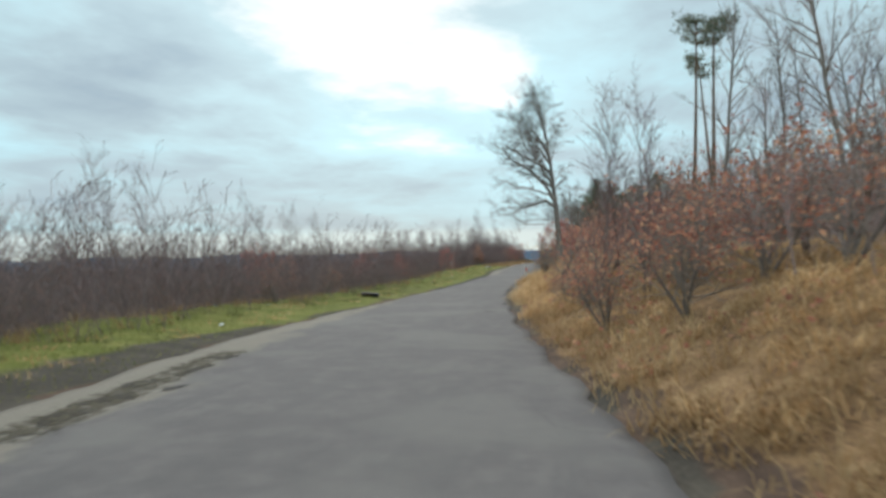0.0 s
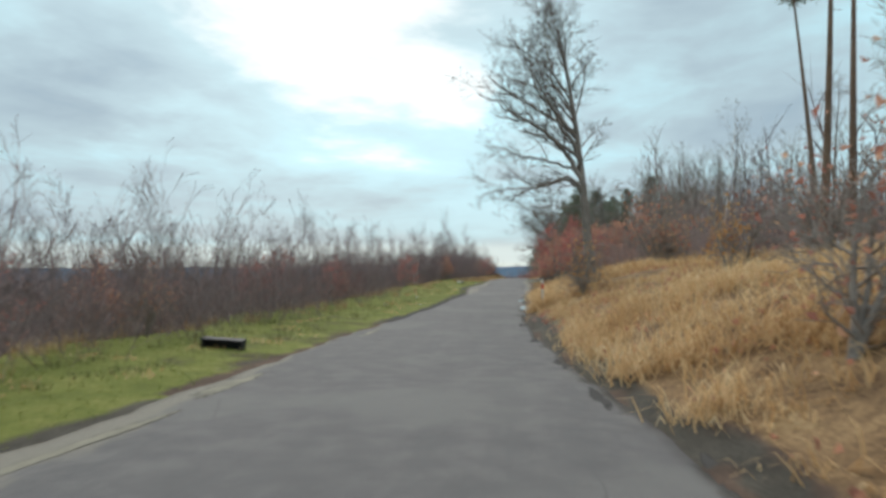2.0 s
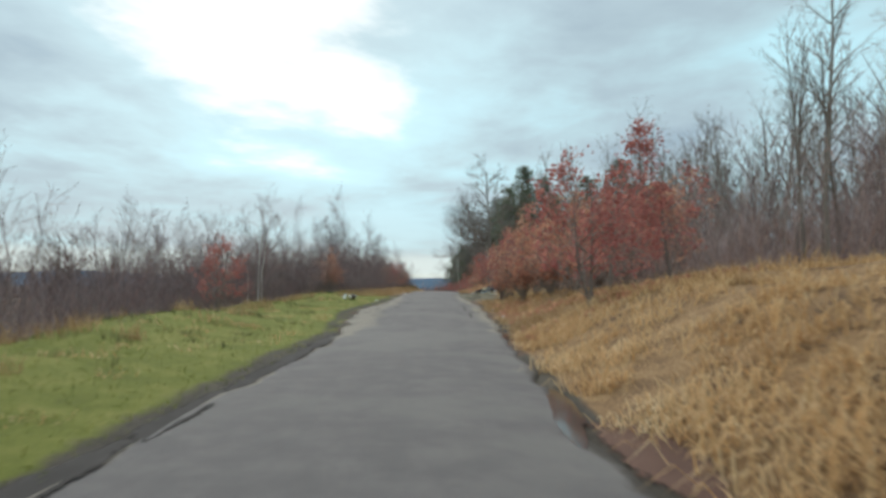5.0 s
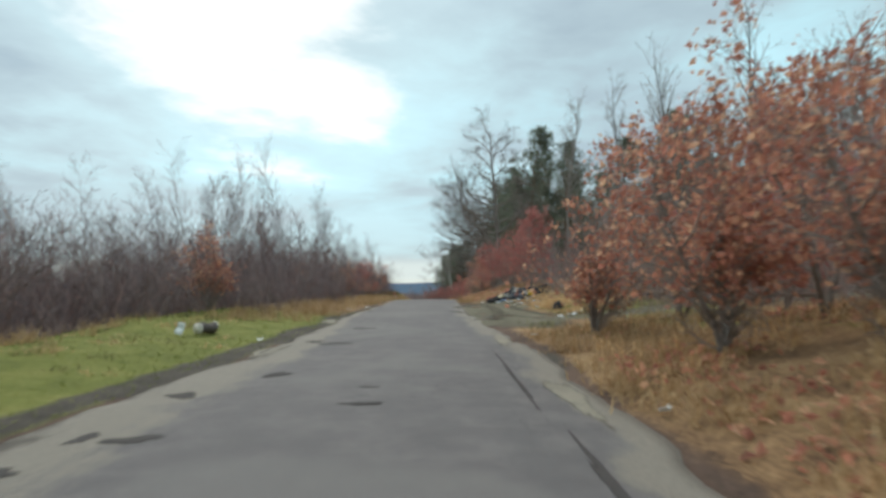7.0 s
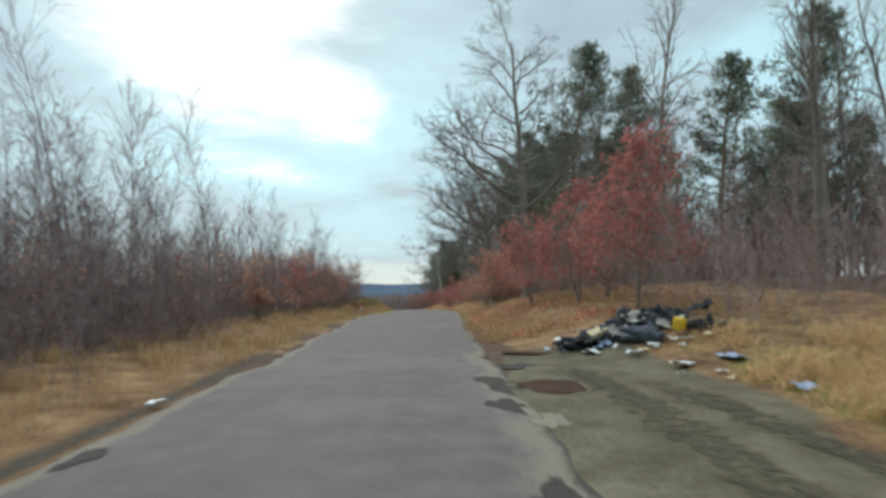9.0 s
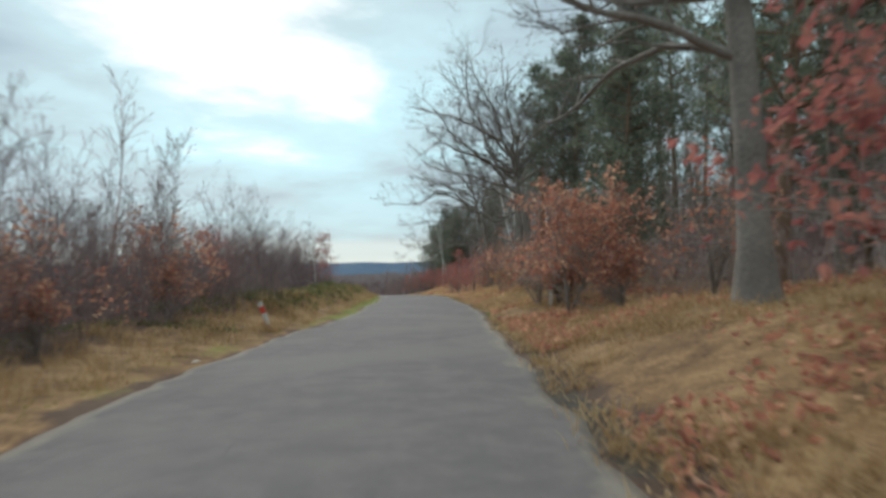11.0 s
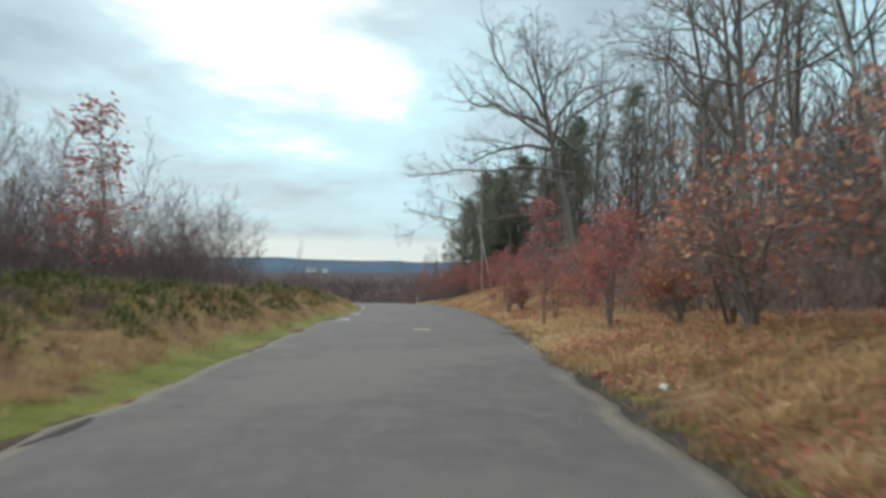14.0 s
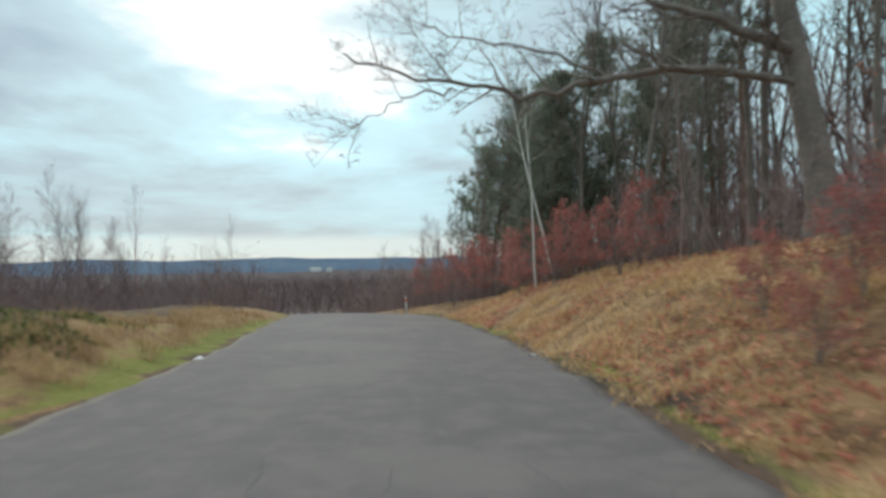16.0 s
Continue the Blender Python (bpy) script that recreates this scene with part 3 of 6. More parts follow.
class Wood:
    """Collects tapered tubes as one mesh."""

    def __init__(self):
        self.v, self.f, self.n = [], [], 0

    def ribbon(self, pts, rad):
        """A thin twig: a tapering sliver with a random twist."""
        p = np.asarray(pts)
        t = p[-1] - p[0]
        k = self.n * 0.618
        a = np.cross(t, (math.cos(k), math.sin(k), 0.3 * math.sin(2.3 * k)))
        a = a / (np.linalg.norm(a) + 1e-9)
        r = np.maximum(np.asarray(rad), 0.0028)[:, None]
        self.v.append(np.stack([p - a * r, p + a * r], 1).reshape(-1, 3))
        i = np.arange(len(p) - 1)[:, None] * 2 + self.n
        self.f.append(i + np.array([[0, 1, 3, 2]]))
        self.n += 2 * len(p)

    def tube(self, pts, rad, sides):
        if sides < 3:
            return self.ribbon(pts, rad)
        pts = np.asarray(pts)
        t = np.gradient(pts, axis=0)
        t /= np.linalg.norm(t, axis=1)[:, None] + 1e-9
        ref = np.array((0.31, 0.95, 0.05)) if abs(t[0][2]) > 0.8 else np.array((0.05, 0.1, 0.99))
        a = np.cross(t, ref)
        a /= np.linalg.norm(a, axis=1)[:, None] + 1e-9
        b = np.cross(t, a)
        ang = np.arange(sides) * 2 * np.pi / sides
        ring = pts[:, None] + (a[:, None] * np.cos(ang)[None, :, None] + b[:, None] * np.sin(ang)[None, :, None]) * np.asarray(rad)[:, None, None]
        k = len(pts)
        self.v.append(ring.reshape(-1, 3))
        i = np.arange(k - 1)[:, None] * sides + np.arange(sides)[None, :]
        j = np.arange(k - 1)[:, None] * sides + (np.arange(sides)[None, :] + 1) % sides
        self.f.append((np.stack([i, j, j + sides, i + sides], -1) + self.n).reshape(-1, 4))
        self.n += k * sides

    def mesh(self, name, mat):
        return mesh_of(name, np.concatenate(self.v), np.concatenate(self.f), mat)

    def arrays(self):
        return np.concatenate(self.v), np.concatenate(self.f)


def unit(v):
    return v / (np.linalg.norm(v) + 1e-9)


def grow(rng, thick, thin, p, d, length, r, level, spec, tips):
    """One branch with its side branches: heavy wood into thick, fine twigs into thin; ends go to tips."""
    seg = spec["seg"][level]
    n = max(1 if level >= spec["levels"] else 2, int(round(length / seg)))
    pts, rad, ways = [np.array(p, float)], [r], []
    d = unit(np.array(d, float))
    for k in range(n):
        d = unit(d + rng.normal(0, spec["wander"][level], 3) + np.array((0, 0, spec["up"][level])))
        ways.append(d)
        pts.append(pts[-1] + d * length / n)
        rad.append(max(r * (1 - spec["taper"] * (k + 1) / n), 0.004))
    (thick if level < spec["fine"] else thin).tube(pts, rad, spec["sides"][level])
    if level >= spec["levels"]:
        tips.append((pts[-1], pts[len(pts) // 2]))
        return
    count = max(1, int(round(spec["count"][level] * (0.75 + 0.5 * rng.random()))))
    for c in range(count):
        k = spec["bare"][level] + (1 - spec["bare"][level]) * (c + rng.random()) / count
        i = min(int(k * n), n - 1)
        base = pts[i] + (pts[i + 1] - pts[i]) * (k * n - i)
        side = unit(np.cross(ways[i], rng.normal(0, 1, 3)))
        ang = spec["angle"][level] * (0.75 + 0.5 * rng.random())
        way = ways[i] * math.cos(ang) + side * math.sin(ang)
        if spec.get("flat") and way[2] < -0.25:
            way[2] *= -0.4
        ln = length * spec["ratio"][level] * (1.15 - 0.65 * k) * (0.7 + 0.6 * rng.random())
        grow(rng, thick, thin, base, way, ln, min(rad[i] * 0.72, r * spec["girth"][level]), level + 1, spec, tips)


OAK = dict(levels=4, fine=3, seg=[0.8, 0.55, 0.4, 0.4, 0.3], wander=[0.07, 0.17, 0.2, 0.22, 0.25], up=[0.03, 0.018, 0.03, 0.03, 0.02], taper=0.8,
           sides=[9, 6, 4, 2, 2], count=[0, 9, 7, 6, 5], bare=[0.5, 0.2, 0.18, 0.15], angle=[0.8, 0.85, 0.85, 0.8], ratio=[0.7, 0.5, 0.5, 0.55], girth=[0.5, 0.36, 0.38, 0.42], flat=True)


def sweep(rng, thick, thin, bends, drift, r, spec, tips):
    """A long bent limb through a few bends (x, z), with side branches."""
    B = np.array([(x, 0.0, z) for x, z in bends])
    B[:, 1] = np.linspace(0, drift, len(B))
    k = np.linspace(0, len(B) - 1, 4 * len(B))
    i = np.clip(k.astype(int), 0, len(B) - 2)
    f = (k - i)[:, None]
    prev, nxt = B[np.maximum(i - 1, 0)], B[np.minimum(i + 2, len(B) - 1)]
    a, b = B[i], B[i + 1]
    pts = 0.5 * (2 * a + (b - prev) * f + (2 * prev - 5 * a + 4 * b - nxt) * f ** 2 + (3 * a - prev - 3 * b + nxt) * f ** 3)
    pts[1:] += rng.normal(0, 0.05, (len(pts) - 1, 3))
    rad = r * (1 - 0.8 * np.linspace(0, 1, len(pts)))
    thick.tube(pts, rad, 6)
    ways = np.gradient(pts, axis=0)
    length = np.linalg.norm(np.diff(pts, axis=0), axis=1).sum()
    for c in range(int(length * 2.2)):
        j = 2 + int((len(pts) - 3) * rng.random())
        way = unit(ways[j])
        side = unit(np.cross(way, rng.normal(0, 1, 3)))
        d = unit(way * 0.75 + side * 0.8 + np.array((0, 0, 0.12)))
        grow(rng, thick, thin, pts[j], d, (0.9 + 1.3 * rng.random()) * (1.2 - 0.4 * j / len(pts)), max(rad[j] * 0.5, 0.012), 2, spec, tips)


def big_tree(name, seed, base, trunk, limbs, label, spec=OAK, sweeps=()):
    """A tall leafless tree: trunk gives (height, lean x, lean y, radius); limbs give (height, azimuth, elevation, length, radius)."""
    rng = np.random.default_rng(seed)
    x, y = base
    root = thing(name, pose(x, y, ground_z(x, y) - 0.05), label, "tree")
    thick, thin, tips = Wood(), Wood(), []
    h, lx, ly, r = trunk
    n = max(6, int(h / 0.8))
    ks = np.linspace(0, 1, n + 1)
    bend = np.cumsum(rng.normal(0, 0.05, (n + 1, 2)), 0) * (h / 14)
    pts = np.stack([lx * ks ** 1.4 + bend[:, 0] * ks, ly * ks ** 1.4 + bend[:, 1] * ks, h * ks], -1)
    rad = r * (1 - 0.86 * ks) + r * 0.5 * np.exp(-ks * h / 0.35)
    thick.tube(pts, rad, 10)
    for lh, az, el, ln, lr in limbs:
        k = min(lh / h, 0.999)
        p = np.array([np.interp(k, ks, pts[:, c]) for c in range(3)])
        a, e = radians(az), radians(el)
        grow(rng, thick, thin, p, (math.sin(a) * math.cos(e), math.cos(a) * math.cos(e), math.sin(e)), ln, lr, 1, spec, tips)
    for bends, drift, sr in sweeps:
        sweep(rng, thick, thin, bends, drift, sr, spec, tips)
    part_of("trunk", thick.mesh("trunk", M["bark"]), root)
    part_of("crown", thin.mesh("crown", M["oak_twig"]), root, "fine leafless twigs")
    return root


def round_limbs(rng, lo, hi, count, length, el, radius, az0=0, az1=360):
    out = []
    for i in range(count):
        k = (i + rng.random()) / count
        h = lo + (hi - lo) * k
        out.append((h, az0 + (az1 - az0) * ((i * 0.381966 + 0.13 * rng.random()) % 1), el[0] + (el[1] - el[0]) * k, length * (1.1 - 0.55 * k) * (0.8 + 0.4 * rng.random()), radius * (1.1 - 0.6 * k)))
    return out


def place_big_trees():
    r = np.random.default_rng(4)
    # the lone tree at the bend, its lower limbs reach over the road
    a = [(5.8, 80, 60, 1.7, 0.04), (3.3, 105, 20, 1.6, 0.028), (6.6, -84, 46, 5.0, 0.08), (7.2, 70, 72, 2.7, 0.045), (8.4, 100, 72, 2.4, 0.04), (6.2, -40, 52, 4.8, 0.07)] + round_limbs(r, 6.0, 10.6, 15, 4.5, (36, 64), 0.06, 180, 385)
    sw = [([(-0.3, 3.9), (-0.9, 4.6), (-1.8, 4.3), (-2.5, 4.1), (-3.1, 3.8), (-3.8, 3.6)], -0.6, 0.075), ([(-0.3, 4.0), (-1.0, 4.4), (-2.3, 4.2), (-3.6, 4.2), (-4.8, 4.0)], 0.8, 0.07), ([(-0.2, 3.2), (-1.5, 3.3), (-2.5, 3.1)], 0.3, 0.035), ([(-0.3, 4.7), (-1.7, 5.4), (-3.2, 5.8), (-4.7, 6.4)], 1.2, 0.07), ([(-0.4, 5.3), (-1.9, 6.6), (-3.4, 7.5), (-4.8, 8.3)], -0.7, 0.08), ([(-0.1, 2.7), (-1.5, 2.9), (-2.3, 2.9), (-3.0, 2.8)], -0.4, 0.035), ([(-0.3, 4.4), (-1.0, 5.7), (-2.1, 6.8), (-3.4, 7.6), (-4.0, 8.6)], 0.4, 0.12), ([(-0.4, 5.4), (-1.2, 7.0), (-2.0, 8.6), (-2.9, 10.2)], 0.2, 0.10)]
    big_tree("bare_tree", 11, (4.15, 48.3), (11.4, -1.35, 0.3, 0.23), a, "tall leafless broadleaf tree alone on the grassy bank", sweeps=sw)
    b = [(5.2, -85, 4, 6.4, 0.11), (5.8, -105, 12, 5.6, 0.10), (6.5, -70, 22, 5.6, 0.10), (3.6, -90, 10, 4.6, 0.08), (7.4, 85, 25, 3.4, 0.08)] + round_limbs(r, 3.6, 12.6, 18, 4.6, (4, 56), 0.08)
    big_tree("bare_tree", 12, (5.3, 119.2), (13.2, -0.7, 0.2, 0.25), b, "leafless oak with level gnarled limbs beside a pine")
    c = [(6.0, -82, 16, 6.6, 0.10), (6.4, -60, 30, 9.0, 0.115), (6.8, -95, 40, 8.2, 0.115), (7.0, -30, 58, 8.6, 0.12), (7.1, 60, 58, 8.0, 0.115), (6.9, 95, 40, 7.0, 0.10), (6.6, 180, 50, 7.0, 0.10), (7.0, -75, 64, 9.4, 0.115), (7.4, -90, 54, 8.4, 0.095)] + round_limbs(np.random.default_rng(17), 5.8, 9.0, 13, 6.0, (30, 78), 0.085)
    sw = [([(-2.6, 4.6), (-3.7, 5.35), (-4.9, 5.7), (-6.0, 5.1), (-7.1, 5.0), (-7.9, 5.15)], -0.6, 0.07), ([(-0.1, 4.6), (-1.3, 4.0), (-2.6, 4.6), (-3.7, 5.5), (-4.9, 5.9), (-5.8, 6.6), (-6.7, 6.7)], -0.5, 0.095), ([(0.0, 4.9), (-1.2, 5.8), (-2.1, 6.2), (-3.1, 6.4), (-4.6, 6.4), (-5.9, 6.9)], 0.6, 0.10), ([(0.0, 5.4), (-1.4, 7.2), (-2.6, 8.1), (-3.9, 9.2), (-5.0, 10.6)], -1.0, 0.115)]
    big_tree("bare_tree", 13, (6.4, 148.5), (9.2, -0.3, 0.0, 0.36), c, "large spreading leafless oak with a forked trunk", sweeps=sw)
    d = [(5.6, -70, 45, 5.8, 0.09), (7.4, 75, 45, 5.0, 0.09), (8.0, -75, 52, 5.6, 0.08)] + round_limbs(r, 6, 12.5, 12, 4.6, (30, 66), 0.06)
    big_tree("bare_tree", 14, (10.1, 168.0), (12.8, -0.4, 0.0, 0.20), d, "tall leafless tree among the roadside woods")
    e = [(8.6, -75, 26, 8.8, 0.14), (9.2, -90, 36, 9.4, 0.13), (8.2, 90, 25, 6.8, 0.11), (9.6, 60, 45, 7.0, 0.11), (6.4, 110, 12, 6.0, 0.08), (10.4, -84, 48, 8.6, 0.12)] + round_limbs(r, 8.4, 14.5, 12, 6.0, (35, 66), 0.09)
    sw = [([(-0.3, 3.6), (-2.3, 4.1), (-4.9, 3.95), (-6.8, 3.45), (-7.7, 3.7), (-9.2, 3.8), (-11.2, 4.4)], -0.8, 0.115), ([(-8.6, 3.75), (-9.6, 3.6), (-10.3, 3.2), (-11.0, 2.7)], -0.9, 0.03), ([(-4.9, 3.95), (-6.6, 4.6), (-8.4, 4.9), (-9.8, 5.4)], -0.3, 0.045), ([(-0.3, 4.2), (-1.6, 4.9), (-2.7, 5.3), (-4.1, 5.7), (-6.0, 6.6)], -0.4, 0.17), ([(0.0, 7.0), (-2.9, 7.4), (-5.2, 7.2), (-8.3, 7.1), (-11.2, 6.7)], 0.5, 0.12), ([(0.0, 8.6), (-2.1, 10.2), (-3.8, 11.0), (-5.9, 11.7)], 0.8, 0.13)]
    big_tree("bare_tree", 15, (9.15, 190.5), (15.0, -3.0, 0.2, 0.40), e, "old leafless oak with one long limb over the road", sweeps=sw)


place_big_trees()

SAPLING = dict(levels=2, fine=1, seg=[0.6, 0.5, 0.6], wander=[0.05, 0.13, 0.2], up=[0.12, 0.09, 0.05], taper=0.9, sides=[5, 2, 2], count=[44, 8], bare=[0.14, 0.1], angle=[0.6, 0.62], ratio=[0.23, 0.5], girth=[0.24, 0.55])
FOREST = dict(levels=3, fine=2, seg=[1.1, 0.8, 0.5, 0.7], wander=[0.04, 0.12, 0.18, 0.2], up=[0.06, 0.09, 0.06, 0.04], taper=0.86, sides=[6, 3, 2, 2], count=[21, 6, 5], bare=[0.3, 0.2, 0.15], angle=[0.62, 0.65, 0.7], ratio=[0.24, 0.42, 0.45], girth=[0.32, 0.42, 0.5])
SHRUB = dict(levels=3, fine=1, seg=[0.5, 0.4, 0.3, 0.25], wander=[0.12, 0.17, 0.2, 0.25], up=[0.05, 0.04, 0.02, 0.0], taper=0.85, sides=[5, 3, 2, 2], count=[12, 6, 4], bare=[0.1, 0.12, 0.1], angle=[0.95, 0.8, 0.75], ratio=[0.52, 0.48, 0.5], girth=[0.45, 0.45, 0.5])

BIRCH = dict(FOREST, wander=[0.045, 0.12, 0.18, 0.2], bare=[0.45, 0.2, 0.15], count=[16, 7, 5], girth=[0.22, 0.42, 0.5])
CONE = dict(levels=2, fine=1, seg=[0.6, 0.4, 0.4], wander=[0.05, 0.12, 0.2], up=[0.1, 0.05, 0.02], taper=0.88, sides=[6, 2, 2], count=[60, 9], bare=[0.1, 0.15], angle=[1.05, 0.7], ratio=[0.36, 0.4], girth=[0.3, 0.5])


def plain_tree(name, seed, height, radius, spec, trunk_mat, twig_mat, label, category="tree", group="", stems=1):
    rng = np.random.default_rng(seed)
    root = thing(name, pose(0, 0, 0), label, category, group)
    thick, thin, tips = Wood(), Wood(), []
    for s in range(stems):
        lean = rng.normal(0, 0.05 if stems == 1 else 0.22, 2)
        grow(rng, thick, thin, (0, 0, -0.1), (lean[0], lean[1], 1), height * (1 - 0.2 * s * rng.random()), radius, 0, spec, tips)
    part_of("trunk", thick.mesh("trunk", trunk_mat), root)
    if thin.n:
        part_of("crown", thin.mesh("crown", twig_mat), root)
    return root, tips


def leaves_at(rng, places, size, name, mat):
    """Bent dry leaves as one mesh."""
    P = np.asarray(places, float)
    n = len(P)
    a = rng.normal(0, 1, (n, 3))
    a[:, 2] -= 0.5
    a /= np.linalg.norm(a, axis=1)[:, None]
    b = np.cross(a, rng.normal(0, 1, (n, 3)))
    b /= np.linalg.norm(b, axis=1)[:, None]
    c = np.cross(a, b)
    s = size * (0.65 + 0.7 * rng.random(n))[:, None]
    bend = c * s * 0.22
    V = np.stack([P, P + a * s * 0.5 + b * s * 0.32 + bend, P + a * s, P + a * s * 0.5 - b * s * 0.32 + bend], 1)
    i = np.arange(n)[:, None] * 4
    F = np.concatenate([i + np.array([[0, 1, 2]]), i + np.array([[0, 2, 3]])])
    return mesh_of(name, V.reshape(-1, 3), F, mat, smooth=False)


def leafy_tree(name, seed, height, radius, leaves, size, mat, label, category, group, stems=1, spec=SHRUB):
    root, tips = plain_tree(name, seed, height, radius, spec, M["bark"], M["twig"], label, category, group, stems)
    rng = np.random.default_rng(seed + 500)
    T = np.array([t for pair in tips for t in pair])
    # some twigs keep more leaves than others
    keep = value_noise(T[:, 0] * 1.6 + 9, T[:, 1] * 1.6 + T[:, 2] * 1.3, seed) > -0.55
    keep &= T[:, 2] > (0.25 if height > 3 else 0.15) * height
    T = T[keep] if keep.sum() > 30 else T
    P = T[rng.integers(0, len(T), leaves)] + rng.normal(0, 0.085, (leaves, 3))
    part_of("leaves", leaves_at(rng, P, size, "leaves", mat), root, "dry leaves still on the twigs")
    return root


def pine(seed, height, label, crown_from=0.5, width=2.4, tip=0.25, group="pines in the roadside wood"):
    rng = np.random.default_rng(seed)
    root = thing("pine_tree", pose(0, 0, 0), label, "tree", group)
    wood = Wood()
    ks = np.linspace(0, 1, 12)
    lean = np.array((tip, 0.0)) + rng.normal(0, 0.2, 2)
    pts = np.stack([lean[0] * ks ** 2, lean[1] * ks ** 2, height * ks - 0.1], -1)
    wood.tube(pts, 0.011 * height * (1 - 0.85 * ks) + 0.01, 8)
    clumps = []
    whorls = int(height * (1 - crown_from) / (0.48 if crown_from < 0.4 else 0.55))
    for w in range(whorls):
        k = crown_from + (1 - crown_from) * (w + 0.5) / whorls
        p = np.array([lean[0] * k ** 2, lean[1] * k ** 2, height * k])
        reach = width * (1.12 - ((k - crown_from) / (1 - crown_from)) ** 1.5) * (0.6 + 0.6 * rng.random())
        for s in range(5):
            az = rng.random() * 6.283
            ln = reach * (0.6 + 0.6 * rng.random())
            d = np.array((math.cos(az), math.sin(az), 0.15 + 0.25 * rng.random()))
            q = [p + d * ln * f + np.array((0, 0, 0.18 * ln * f * f)) for f in (0, 0.35, 0.7, 1.0)]
            wood.tube(q, [0.035, 0.026, 0.016, 0.008], 3)
            for f in (0.3, 0.5, 0.7, 0.85, 1.0):
                clumps.append(p + d * ln * f + np.array((0, 0, 0.18 * ln * f * f)) + rng.normal(0, 1, 3) * (0.24, 0.24, 0.1))
            clumps.append(q[-1] + rng.normal(0, 1, 3) * (0.24, 0.24, 0.1))
    for s in range(int(height * 0.5)):
        k = 0.2 + (crown_from - 0.2) * rng.random()
        az, ln = rng.random() * 6.283, 0.4 + 0.9 * rng.random()
        p = np.array([lean[0] * k ** 2, lean[1] * k ** 2, height * k])
        wood.tube([p, p + np.array((math.cos(az), math.sin(az), 0.1)) * ln], [0.018, 0.006], 3)
    part_of("trunk", wood.mesh("trunk", M["pine_bark"]), root)
    C = np.array(clumps)
    per = 13 if crown_from < 0.4 else 11
    n = len(C) * per
    P = np.repeat(C, per, 0) + rng.normal(0, 0.12, (n, 3))
    a = rng.normal(0, 1, (n, 3)) + np.array((0, 0, 0.55))
    a /= np.linalg.norm(a, axis=1)[:, None]
    b = np.cross(a, rng.normal(0, 1, (n, 3)))
    b /= np.linalg.norm(b, axis=1)[:, None]
    ln = (0.22 + 0.2 * rng.random(n))[:, None]
    V = np.stack([P - b * 0.03, P + b * 0.03, P + a * ln], 1).reshape(-1, 3)
    part_of("crown", mesh_of("crown", V, np.arange(n * 3).reshape(-1, 3), M["needle"], False), root, "dark green needles in tufts")
    return root


def scatter_thing(proto, x, y, rng, lo=0.85, hi=1.15, sink=0.05, turn=None):
    s = lo + (hi - lo) * rng.random()
    m = pose(x, y, ground_z(x, y) - sink, rng.normal(0, 2), rng.normal(0, 2), rng.random() * 360 if turn is None else turn + rng.normal(0, 25)) @ Matrix.Diagonal((s, s, s * (0.95 + 0.1 * rng.random()), 1))
    return copy_thing(proto, m)


def drop_proto(root):
    for o in (*root.children_recursive, root):
        bpy.data.objects.remove(o, do_unlink=True)


def spots(rng, count, y0, y1, u0, u1, side, gap=0.0, taken=None, power=1.0):
    """Random places beside the road, u metres off its edge."""
    out = [] if taken is None else taken
    first = len(out)
    for _ in range(count * 12):
        if len(out) - first >= count:
            break
        y = y0 + (y1 - y0) * rng.random()
        u = u0 + (u1 - u0) * rng.random() ** power
        x = float(right_edge(y)) + u if side > 0 else float(left_edge(y)) - u
        if all((x - a) ** 2 + (y - b) ** 2 > gap * gap for a, b in out[-400:]):
            out.append((x, y))
    return out[first:]


